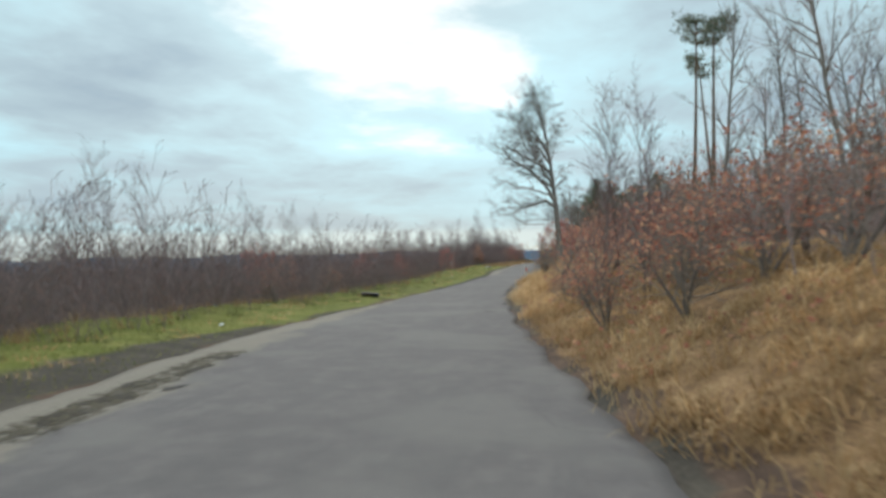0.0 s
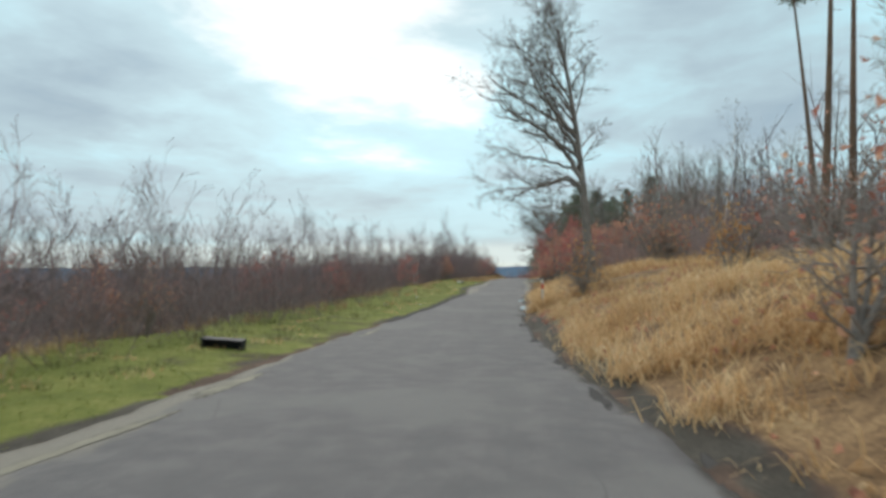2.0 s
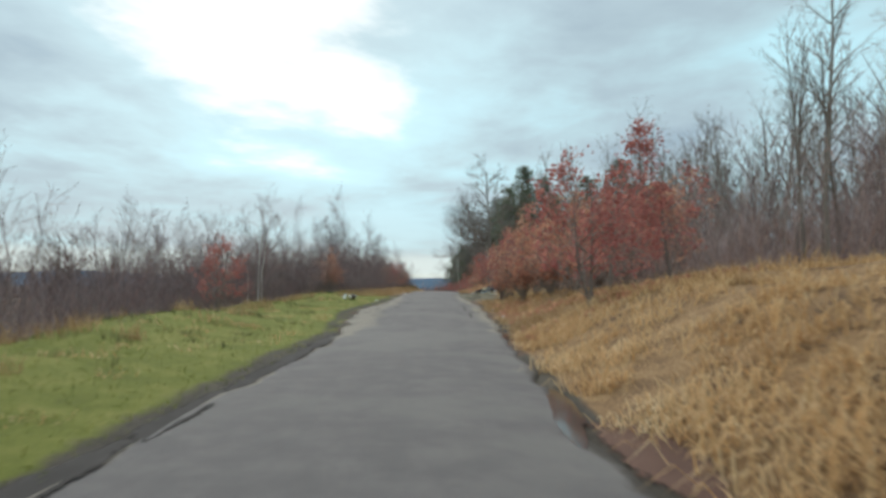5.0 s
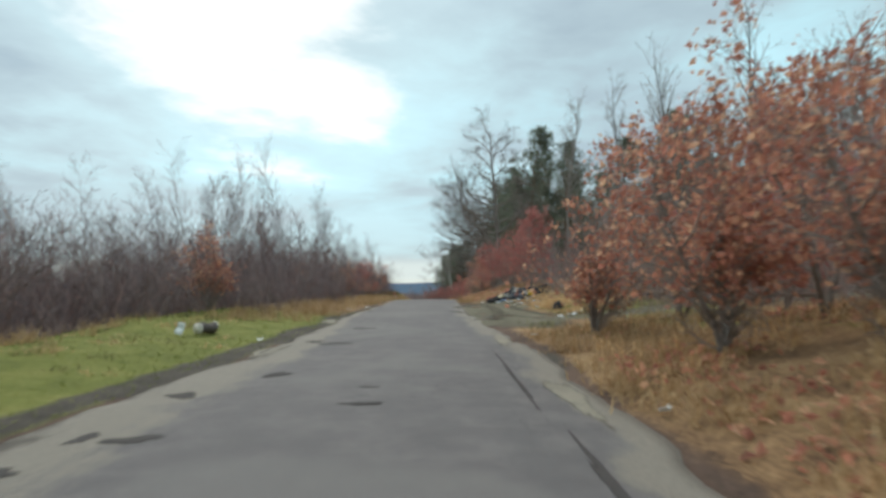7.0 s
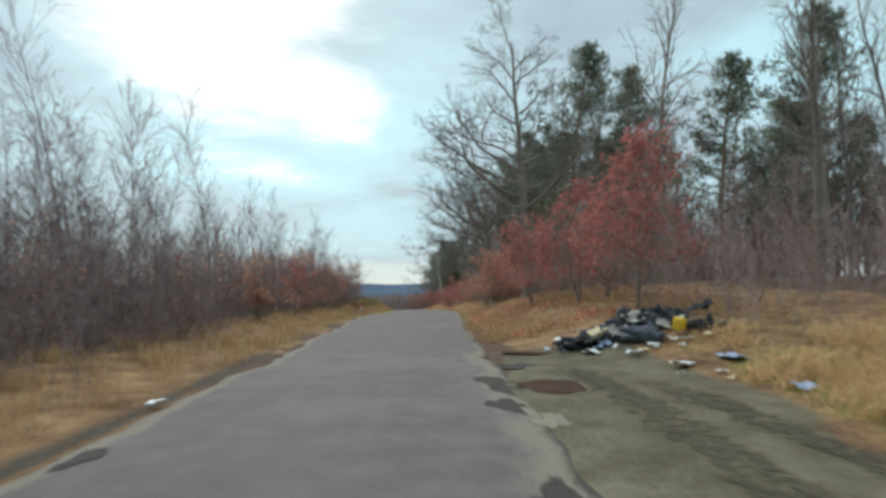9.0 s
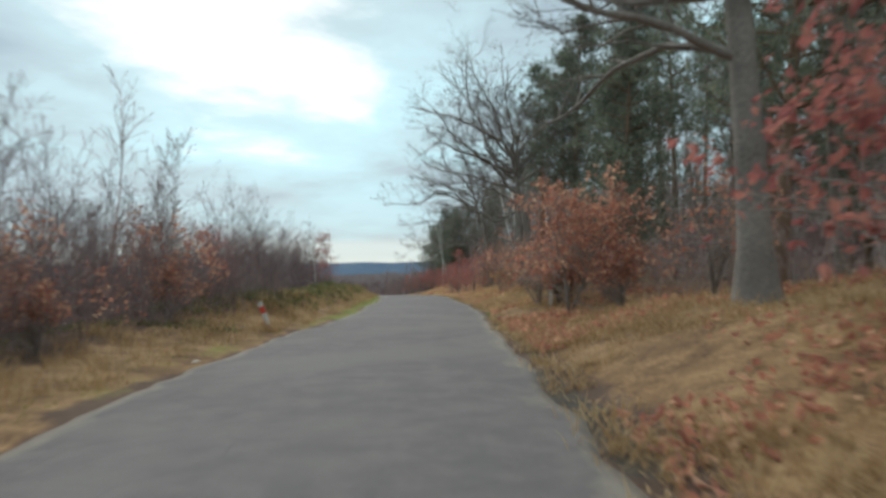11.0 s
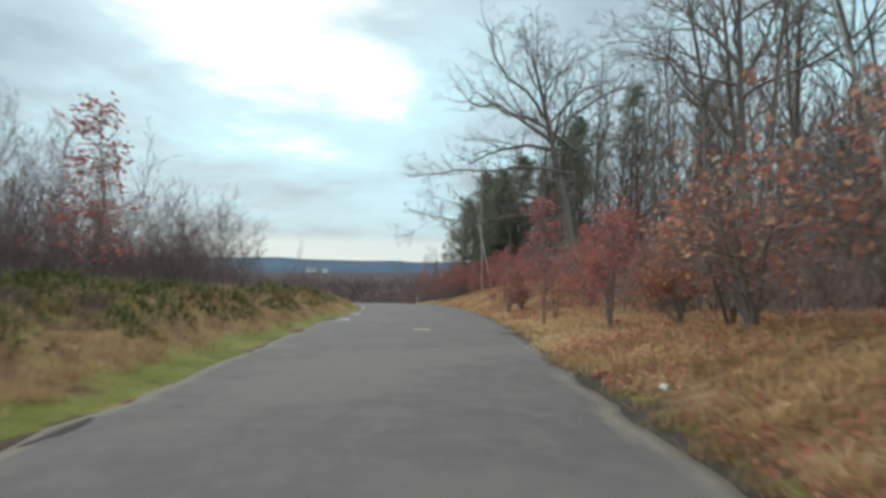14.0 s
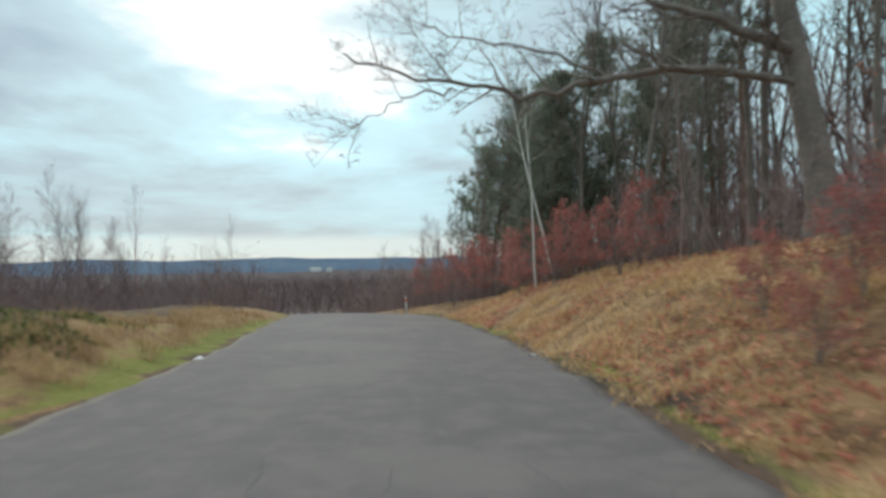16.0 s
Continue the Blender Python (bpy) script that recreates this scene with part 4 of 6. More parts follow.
def plant():
    rng = np.random.default_rng(7)
    # leafless saplings of the left thicket
    thin = [plain_tree("sapling", 30 + i, h, 0.006 + 0.0027 * h, SAPLING, M["sapling_bark"], M["red_twig"], "slender leafless sapling with reddish twigs in the thicket", "sapling", "saplings along the road")[0]
            for i, h in enumerate((3.4, 4.2, 5.0, 6.2, 4.6, 3.0))]
    left = [(-10.9, 20.5, 3, 0.95), (-9.4, 31.0, 1, 1.05), (-8.8, 36.0, 4, 0.95), (-11.3, 185.0, 3, 1.0), (-17.0, 204.0, 3, 1.1), (-19.0, 208.0, 4, 1.3), (-21.5, 206.0, 3, 1.2), (-24.0, 209.0, 2, 1.5), (-31.0, 226.0, 3, 1.6), (-34.5, 230.0, 2, 1.9), (-29.0, 232.0, 3, 1.4), (-24.0, 222.0, 2, 1.4), (-26.0, 213.0, 3, 1.5), (-24.5, 216.0, 3, 1.35), (-22.3, 215.0, 3, 1.25), (-20.3, 214.0, 2, 1.2), (-28.8, 215.0, 3, 1.9), (-12.4, 42.6, 3, 1.0), (-10.8, 25.2, 3, 0.95), (-10.3, 54.5, 2, 1.05)]
    for x, y, k, s in left:
        copy_thing(thin[k], pose(x, y, ground_z(x, y), 0, 0, 40 * y) @ Matrix.Scale(s, 4))
    for count, y0, y1, u0, u1, tall in ((18, 8, 58, 3.4, 8, 0.62), (26, 12, 62, 7, 16, 0.95), (20, 66, 90, 6.5, 14, 0.72), (24, 91, 108, 5.0, 12, 1.25), (36, 98, 130, 3.2, 9, 1.0), (38, 140, 172, 6.6, 12, 0.95), (36, 156, 182, 6.6, 13, 1.05), (8, 181, 196, 9.0, 15, 1.1), (12, 196, 232, 15, 28, 1.75)):
        for x, y in spots(rng, count, y0, y1, u0, u1, -1, 0.45, None, 1.25):
            scatter_thing(thin[rng.integers(0, 6)], x, y, rng, 0.75 * tall, 1.2 * tall)
    rng = np.random.default_rng(8)
    for count, y0, y1, u0, u1 in ((10, -5, 58, 10, 20), (8, 58, 86, 6, 14), (8, 86, 104, 6.5, 16), (14, 104, 200, 4.5, 14)):
        for x, y in spots(rng, count, y0, y1, u0, u1, 1, 0.6):
            scatter_thing(thin[rng.integers(0, 6)], x, y, rng, *((0.55, 0.85) if y < 86 else (0.9, 1.3)))
    # young trees standing among the shrubs of the near bank
    for x, y, k, top in ((6.3, 16.2, 4, 4.7), (6.45, 16.5, 1, 4.3), (5.75, 20.2, 2, 5.5), (6.05, 19.1, 3, 5.3), (5.6, 18.6, 0, 4.4)):
        z = ground_z(x, y)
        copy_thing(thin[k], pose(x, y, z - 0.02, 0, 0, 50 * x) @ Matrix.Scale((top - z) / (3.4, 4.2, 5.0, 6.2, 4.6, 3.0)[k], 4))
    for p in thin:
        drop_proto(p)
    # tall leafless trees of the right-hand wood
    rng = np.random.default_rng(9)
    tall = [plain_tree("forest_tree", 50 + i, h, 0.0095 * h, FOREST, M["bark_far"], M["twig"], "tall slim leafless tree of the roadside wood", "tree", "leafless trees of the wood")[0] for i, h in enumerate((12.5, 14.0, 11.0, 9.5))]
    for count, y0, y1, u0, u1 in ((14, 20, 56, 14, 26), (24, 58, 84, 7.5, 16), (6, 56, 84, 14, 26), (16, 84, 98, 9, 20), (34, 98, 118, 15, 28), (30, 104, 160, 6, 22), (58, 156, 205, 5.5, 24), (34, 196, 228, 6, 26)):
        for x, y in spots(rng, count, y0, y1, u0, u1, 1, 1.6):
            scatter_thing(tall[rng.integers(0, 4)], x, y, rng, *((0.5, 0.66) if 56 < y < 86 else (0.62, 0.82) if 56 < y < 98 else (0.85, 1.15)))
    for x, y, k in ((8.6, 62.0, 3), (10.2, 64.0, 3), (11.6, 62.5, 3)):
        scatter_thing(tall[k], x, y, rng, 0.62, 0.7)
    for x, y, k in ((13.1, 40.0, 1), (15.5, 38.0, 0), (16.5, 33.0, 1), (17.5, 27.0, 0)):
        scatter_thing(tall[k], x, y, rng, 0.95, 1.05)
    for x, y, k, h in ((0.6, 214.0, 2, 0.55), (-0.6, 220.0, 3, 0.6), (0.8, 224.0, 2, 0.7), (-1.8, 228.0, 3, 0.62), (2.2, 210.0, 3, 0.6), (3.2, 221.0, 0, 0.75), (1.8, 231.0, 1, 0.6), (-2.6, 236.0, 2, 0.6), (7.5, 208.0, 0, 0.9)):
        scatter_thing(tall[k], x, y, rng, h, 1.08 * h)
    for p in tall:
        drop_proto(p)
    # pines
    rng = np.random.default_rng(10)
    tops = [pine(70, 14.2, "tall pine with a bare trunk and small high crown", 0.86, 1.7), pine(71, 14.0, "tall pine with a bare trunk and high crown", 0.55, 2.3), pine(72, 13.0, "dense dark green pine with a wind-bent top", 0.22, 3.2, 1.1), pine(73, 11.0, "dense dark green pine with a wind-bent top", 0.12, 2.4, 0.8), pine(74, 14.5, "tall dark pine with a deep crown", 0.33, 2.7, 0.5)]
    lone = ((12.3, 45.0, 0), (13.8, 46.0, 0), (15.2, 52.0, 0), (8.6, 152.5, 1), (9.6, 150.5, 4), (9.3, 146.6, 4), (13.5, 149.0, 4), (14.8, 147.0, 0), (17.5, 148.0, 1), (19.0, 157.0, 0), (13.0, 145.5, 1), (16.5, 142.0, 1), (18.0, 193.0, 1), (12.5, 205.0, 1), (14.5, 196.0, 1))
    dark = [(8.1, 123.5, 2), (11.5, 122.0, 2), (15.5, 120.0, 2), (19.2, 118.0, 2), (8.2, 134.5, 3), (12.0, 138.5, 1), (10.5, 143.0, 3)] + [(x, y, 2 + int(rng.random() < 0.3)) for x, y in spots(rng, 8, 117, 138, 8.5, 26, 1, 2.6)]
    low = ((6.5, 207.0, 2), (5.4, 213.5, 2), (9.8, 204.5, 2), (11.5, 200.0, 1), (4.9, 209.5, 3), (3.4, 217.0, 2), (2.6, 227.0, 2), (5.0, 206.0, 3), (6.4, 221.5, 2), (9.0, 224.0, 2), (11.0, 214.0, 2), (13.0, 211.0, 2), (5.8, 230.0, 2))
    for x, y, k in (*lone, *dark, *low):
        scatter_thing(tops[k], x, y, rng, 0.93, 1.08, turn=0.0 if k > 1 else None)
    for p in tops:
        drop_proto(p)
    # birches
    rng = np.random.default_rng(12)
    birch = [plain_tree("birch_tree", 90 + i, h, 0.0046 * h, BIRCH, M["birch"], M["twig"], "slender birch with white bark at the wood's edge", "birch", "birches")[0] for i, h in enumerate((10.0, 11.5))]
    for x, y, k in ((3.55, 200.0, 0), (4.35, 200.4, 1), (7.6, 157.0, 0), (8.0, 157.6, 1), (13.4, 62.0, 0)):
        copy_thing(birch[k], pose(x, y, ground_z(x, y) - 0.05, 0, -10 if y > 100 else 0, 0))
    for p in birch:
        drop_proto(p)
    young = plain_tree("birch_tree", 95, 5.2, 0.034, SAPLING, M["birch"], M["red_twig"], "young slim birch with pale bark in the thicket", "birch", "birches")[0]
    for x, y, s in ((-9.2, 77.6, 1.05), (-8.7, 76.4, 0.95), (-7.6, 130.2, 0.85), (-7.9, 128.6, 0.75), (-7.6, 158.4, 1.0), (-10.4, 79.8, 0.9), (-6.9, 118.0, 0.9), (-14.5, 190.0, 1.3), (-13.0, 187.0, 1.2)):
        copy_thing(young, pose(x, y, ground_z(x, y), 0, 0, 50 * y) @ Matrix.Scale(s, 4))
    drop_proto(young)
    # shrubs and young trees that keep their dead leaves
    rust = [leafy_tree("young_oak", 110 + i, h, 0.05, nl, 0.118, M[mt], lab, "shrub", "rust-leaved young trees", st, CONE if h == 4.3 else SAPLING if h > 5 else SHRUB)
            for i, (h, nl, mt, lab, st) in enumerate(((3.2, 1800, "rust_leaf", "young oak full of rust-brown dead leaves", 5), (3.9, 1700, "rust_leaf", "young oak full of rust-brown dead leaves", 3),
                                                      (3.2, 1250, "red_leaf", "young tree with dark red dead leaves", 2), (2.6, 420, "gold_leaf", "shrub with a few yellow-brown leaves", 3), (4.2, 1400, "red_leaf", "young tree with dark red dead leaves", 1), (3.2, 520, "rust_leaf", "young tree with sparse rust-brown leaves", 4), (2.7, 330, "gold_leaf", "loose twiggy shrub with some amber-yellow leaves", 8), (5.4, 800, "red_leaf", "slim tree with dark red leaves towards its top", 1), (2.8, 130, "rust_leaf", "leafless purplish shrub with a few brown leaves on the bank", 3), (4.3, 2600, "red_leaf", "conical young oak full of rust-red dead leaves", 1)))]
    near_bank = ((4.46, 26.1, 8, 1.0), (7.4, 38.5, 8, 0.9), (8.6, 36.5, 8, 1.0), (9.8, 39.0, 8, 1.1), (11.2, 35.5, 8, 1.1), (10.4, 32.0, 8, 1.0), (8.1, 19.5, 5, 0.85), (7.3, 16.6, 5, 0.7), (6.6, 18.6, 5, 0.65), (9.0, 15.5, 5, 0.85), (8.0, 14.5, 5, 0.7))
    low_bank = ((5.5, 19.6, 5, 0.62), (6.2, 21.8, 5, 0.7), (6.9, 23.0, 2, 0.6), (5.5, 15.0, 5, 0.55), (6.6, 13.4, 5, 0.65), (6.9, 16.0, 5, 0.6), (5.2, 18.4, 5, 0.4), (4.7, 21.5, 5, 0.4))
    high_bank = ((8.6, 12.8, 5, 0.8), (6.9, 38.0, 3, 0.8), (3.35, 42.2, 6, 0.8), (10.5, 34.5, 5, 0.9), (12.5, 28.0, 5, 1.1), (7.4, 50.0, 5, 1.15), (8.2, 51.5, 6, 0.95))
    lay_by = ((5.0, 71.5, 1, 1.0), (6.3, 73.2, 0, 1.05), (4.3, 73.0, 0, 0.9), (7.8, 74.2, 1, 1.1), (8.6, 71.0, 1, 1.0), (3.4, 62.0, 2, 1.05), (5.0, 61.0, 4, 0.75), (4.9, 66.0, 2, 0.95), (6.5, 70.0, 2, 0.9), (3.4, 75.0, 0, 0.95), (5.2, 75.8, 1, 0.95), (2.8, 79.0, 0, 0.85), (4.6, 79.5, 1, 1.0), (7.0, 77.0, 1, 0.9), (6.6, 81.5, 4, 1.0), (8.6, 79.5, 2, 0.9), (9.0, 83.5, 2, 1.1), (9.5, 88.0, 2, 1.1), (8.8, 92.5, 3, 1.2))
    past_heap = ((5.5, 104.0, 9, 1.05), (4.9, 107.5, 2, 0.95), (4.0, 111.0, 2, 0.9), (6.2, 109.0, 2, 1.1), (4.5, 115.0, 2, 1.0), (5.6, 113.5, 4, 1.0), (6.2, 122.5, 5, 0.9), (4.7, 133.0, 5, 0.85), (5.0, 131.2, 0, 0.8), (4.6, 128.0, 1, 0.95), (5.8, 127.0, 0, 1.0), (5.4, 131.5, 0, 1.0), (6.6, 131.0, 1, 0.85), (6.6, 135.5, 5, 0.9), (7.6, 134.0, 5, 0.8))
    by_oak = ((5.9, 140.3, 3, 0.85), (7.0, 141.5, 8, 0.8), (6.0, 144.5, 8, 0.85), (5.0, 146.2, 3, 0.7), (5.7, 147.4, 6, 0.6), (7.6, 146.0, 8, 1.1), (6.8, 151.5, 5, 1.0), (4.0, 169.0, 7, 0.74), (4.6, 170.6, 2, 0.6), (3.7, 177.5, 2, 0.85), (4.4, 178.6, 0, 0.7), (4.2, 182.2, 2, 0.3), (4.9, 163.9, 2, 0.9), (5.9, 158.5, 5, 1.05), (6.6, 156.0, 5, 1.2), (6.4, 160.5, 5, 1.0), (6.4, 163.2, 0, 0.85), (8.4, 166.0, 5, 1.0), (6.6, 171.2, 4, 0.8), (6.9, 176.6, 4, 0.78), (8.8, 171.5, 5, 1.0), (8.2, 184.8, 5, 0.9), (4.7, 184.3, 2, 0.36), (5.6, 183.6, 2, 0.42), (7.4, 177.0, 5, 0.85), (9.6, 176.0, 5, 1.1))
    past_crest = ((5.4, 194.5, 2, 0.65), (6.4, 196.0, 2, 0.8), (4.6, 199.0, 2, 0.8), (3.4, 203.0, 2, 0.8), (3.0, 200.6, 2, 0.5), (4.0, 198.4, 2, 0.5), (2.4, 206.0, 2, 0.9), (1.4, 209.0, 2, 0.9), (5.6, 202.5, 2, 0.9), (0.2, 213.0, 2, 0.85), (-1.2, 217.5, 2, 0.9), (1.6, 215.0, 2, 1.0), (4.2, 209.5, 2, 1.0), (7.8, 186.5, 2, 0.5))
    thicket = ((-7.2, 47.0, 2, 0.5), (-8.4, 52.0, 0, 0.5), (-7.8, 40.0, 2, 0.48), (-9.0, 57.0, 2, 0.55), (-7.0, 33.0, 5, 0.5), (-6.4, 26.0, 5, 0.5), (-6.6, 99.0, 8, 0.8), (-6.2, 104.0, 8, 0.85), (-5.8, 110.5, 0, 0.7), (-5.6, 116.0, 2, 0.8), (-6.0, 121.0, 0, 0.7), (-5.8, 126.0, 0, 0.75), (-8.5, 130.0, 0, 0.95), (-7.2, 134.0, 2, 0.7), (-7.3, 162.5, 7, 0.86), (-9.0, 30.0, 2, 0.75), (-10.5, 36.0, 0, 0.7), (-8.6, 44.0, 2, 0.7), (-11.0, 60.0, 2, 0.8), (-8.5, 70.0, 2, 0.75), (-7.6, 88.0, 0, 0.8))
    for x, y, k, s in (*near_bank, *low_bank, *high_bank, *lay_by, *past_heap, *by_oak, *past_crest, *thicket):
        m = pose(x, y, ground_z(x, y) - 0.04, 0, 0, (x * 71 + y * 37) % 360) @ (Matrix.Diagonal((1.45 * s, 1.45 * s, s, 1)) if k == 7 else Matrix.Scale(s, 4))
        copy_thing(rust[k], m)
    for p in rust:
        drop_proto(p)


plant()


def brush_template(seed, height, stems, spec, girth=1.0):
    rng = np.random.default_rng(seed)
    w, tips = Wood(), []
    for s in range(stems):
        lean = rng.normal(0, 0.28, 2)
        off = rng.normal(0, 0.3, 2)
        grow(rng, w, w, (off[0], off[1], -0.05), (lean[0], lean[1], 1), height * (0.6 + 0.5 * rng.random()), (0.003 + 0.0035 * height) * girth, 0, spec, tips)
    return w.arrays()


def scatter_stuff(name, templates, places, mat, label, category, rng, lo=0.7, hi=1.3):
    """Many copies of templates as one mesh."""
    vs, fs, n = [], [], 0
    for x, y in places:
        v, f = templates[rng.integers(0, len(templates))]
        s, a = lo + (hi - lo) * rng.random(), rng.random() * 6.283
        c, q = math.cos(a) * s, math.sin(a) * s
        out = np.stack([v[:, 0] * c - v[:, 1] * q + x, v[:, 0] * q + v[:, 1] * c + y, v[:, 2] * s], -1)
        out[:, 2] += ground_z(x, y)
        vs.append(out)
        fs.append(f + n)
        n += len(v)
    ob = new(name, mesh_of(name, np.concatenate(vs), np.concatenate(fs), mat))
    return tagged(ob, label, category, kind="stuff")


FINE_BRUSH = dict(levels=2, fine=5, seg=[0.9, 0.8, 0.6], wander=[0.08, 0.15, 0.2], up=[0.08, 0.06, 0.04], taper=0.85, sides=[2, 2, 2], count=[10, 3], bare=[0.08, 0.15], angle=[0.55, 0.6], ratio=[0.38, 0.5], girth=[0.45, 0.55])
BRUSH = dict(levels=1, fine=5, seg=[0.8, 1.0], wander=[0.1, 0.16], up=[0.06, 0.06], taper=0.8, sides=[2, 2], count=[9], bare=[0.15], angle=[0.6], ratio=[0.42], girth=[0.6])


def undergrowth():
    rng = np.random.default_rng(21)
    tm = [brush_template(200 + i, h, 7, BRUSH) for i, h in enumerate((1.7, 2.2, 2.7, 1.3))]
    fb = [brush_template(260 + i, h, 4, FINE_BRUSH, 0.7) for i, h in enumerate((1.6, 2.1, 2.5, 1.3, 2.8))]
    own = np.random.default_rng(22)
    for stretches, lo, hi in ((((300, 2, 54, 2.6, 9, 1.3), (70, 8, 40, 2.2, 3.6, 1.0), (50, 62, 74, 6.0, 12, 1.2), (90, 85, 106, 1.9, 5.5, 1.0), (50, 118, 134, 1.9, 4, 1.0), (100, 174, 204, 8.5, 22, 1.2)), 0.5, 1.0),
                              (((230, 4, 60, 5.0, 15, 1.2), (190, 130, 176, 6.4, 14, 1.3)), 0.8, 1.3),
                              (((150, 74, 104, 5.0, 14, 1.4), (80, 76, 98, 6.0, 12, 1.0), (230, 98, 136, 2.9, 10, 1.3), (110, 140, 182, 7.0, 15, 1.2)), 0.85, 1.45),
                              (((140, 154, 184, 6.6, 13, 1.1), (60, 14, 58, 4.4, 12, 1.0), (70, 74, 102, 6.2, 14, 1.1)), 1.2, 1.9)):
        p = [q for n, y0, y1, u0, u1, pw in stretches for q in spots(own, n, y0, y1, u0, u1, -1, 0.22, None, pw)]
        scatter_stuff("thicket", fb, p, M["brush"], "dense leafless brush of fine purplish twigs", "thicket", own, lo, hi)
    p = spots(rng, 200, 0, 86, 8.0, 20, -1, 0.2, None, 1.3) + spots(rng, 200, 84, 128, 4.0, 12, -1, 0.2, None, 1.2) + spots(rng, 150, 126, 172, 7.0, 18, -1, 0.2) + spots(rng, 300, 170, 215, 8.5, 30, -1, 0.2) + spots(rng, 420, 203, 260, 1.2, 34, -1, 0.2) + spots(rng, 300, 207, 250, 0.8, 16, 1, 0.2)
    scatter_stuff("thicket", tm, p, M["brush"], "tangled leafless thicket behind the verge", "thicket", rng, 0.6, 1.25)
    own = np.random.default_rng(23)
    p = [q for n, y0, y1, u0, u1, pw in ((130, -4, 62, 11, 20, 1.0), (60, 50, 74, 8, 15, 1.0), (30, 14, 25, 9.0, 13, 1.0), (26, 8, 19, 3.4, 7.5, 1.0), (170, 58, 106, 4.5, 14, 1.2), (230, 102, 185, 3.8, 13, 1.2), (150, 185, 225, 4.8, 15, 1.0)) for q in spots(own, n, y0, y1, u0, u1, 1, 0.25, None, pw)]
    p = [(x, y) for x, y in p if not (x < 8.5 and 26 < y < 52)]
    scatter_stuff("undergrowth", fb, p, M["under_brush"], "dense leafless undergrowth of the wood", "undergrowth", own, 0.7, 1.45)
    sl = [brush_template(240 + i, h, 1, dict(SAPLING, count=[34, 5])) for i, h in enumerate((3.4, 4.4, 5.4, 6.0))]
    p = spots(rng, 50, 8, 66, 9, 20, -1, 0.4) + spots(rng, 60, 80, 100, 10, 20, -1, 0.4) + spots(rng, 120, 92, 128, 3.6, 13, -1, 0.3) + spots(rng, 80, 136, 172, 8, 20, -1, 0.4) + spots(rng, 150, 152, 182, 6.8, 16, -1, 0.3) + spots(rng, 30, 98, 130, 3.4, 9, -1, 0.3) + spots(rng, 24, 70, 92, 6.5, 13, -1, 0.3)
    scatter_stuff("sapling_thicket", sl, p, M["brush"], "crowded slim leafless saplings behind the verge", "saplings", rng, 0.8, 1.35)
    p = spots(own, 90, 14, 62, 4.4, 12, -1, 0.5) + spots(own, 30, 140, 168, 6.4, 10, -1, 0.5) + spots(own, 44, 164, 179, 6.6, 11.5, -1, 0.4)
    scatter_stuff("sapling_thicket", sl, p, M["brush"], "slim leafless saplings standing above the brush", "saplings", own, 0.65, 1.05)
    p = spots(own, 46, 56, 84, 9, 20, 1, 0.5) + spots(own, 44, 84, 104, 9, 20, 1, 0.5) + spots(own, 26, 30, 56, 13, 24, 1, 0.5)
    scatter_stuff("sapling_undergrowth", sl, p, M["under_brush"], "crowded leafless young trees of the wood's edge", "saplings", own, 1.0, 1.5)
    p = spots(rng, 50, 205, 238, 1.6, 9, 1, 0.4) + spots(rng, 110, 150, 218, 5.5, 15, 1, 0.4) + spots(rng, 50, 102, 150, 6, 14, 1, 0.4) + spots(rng, 30, 86, 102, 6.5, 14, 1, 0.4)
    scatter_stuff("sapling_undergrowth", sl, p, M["under_brush"], "crowded leafless saplings under the taller trees", "saplings", rng, 0.75, 1.4)
    p = spots(rng, 55, 214, 256, 1.6, 16, 1, 0.4) + spots(rng, 55, 214, 258, 1.8, 16, -1, 0.4)
    scatter_stuff("sapling_thicket", sl, p, M["brush"], "crowded slim saplings below the crest", "saplings", rng, 0.7, 1.05)
    sl = [(v * np.array((1, 1, 1.5)), f) for v, f in sl]
    p = [(-18 - 26 * rng.random(), 200 + 45 * rng.random()) for _ in range(60)]
    scatter_stuff("sapling_thicket", sl, p, M["brush"], "crowded slim leafless trees beyond the heath", "saplings", rng, 0.8, 1.4)
    ft = [brush_template(220 + i, h, 2, dict(BRUSH, count=[13], seg=[2.5, 4.0]), 2.6) for i, h in enumerate((6.5, 8.0, 5.0))]
    far = []
    for _ in range(1500):
        y = 225 + 1500 * rng.random() ** 1.5
        x = -10 + (y - 120) * (rng.random() * 1.7 - 1.15)
        if abs(x - (left_edge(min(y, 260)) + right_edge(min(y, 260))) / 2) > 6:
            far.append((x, y))
    for _ in range(1900):
        y = 245 + 420 * rng.random() ** 1.4
        x = -14 + (y - 150) * (rng.random() * 0.9 - 0.6)
        if abs(x - (left_edge(min(y, 260)) + right_edge(min(y, 260))) / 2) > 5:
            far.append((x, y))
    for _ in range(700):
        far.append((-24 - 130 * rng.random() ** 1.3, -10 + 250 * rng.random()))
    valley = [(x, y) for x, y in far if y > 300]
    scatter_stuff("far_woods", [(v * np.array((1.6, 1.6, 1.0)), f) for v, f in ft], valley, M["far_wood"], "broad leafless woods down in the valley", "woods", rng, 0.8, 1.5)
    far = [(x, y) for x, y in far if y <= 300]
    scatter_stuff("far_woods", [(v * np.array((1, 1, 0.62)), f) for v, f in ft], far, M["far_wood"], "distant leafless reddish-brown woods", "woods", rng, 0.7, 1.5)
    deep = [(22 + 60 * rng.random() ** 1.3, -30 + 280 * rng.random()) for _ in range(900)]
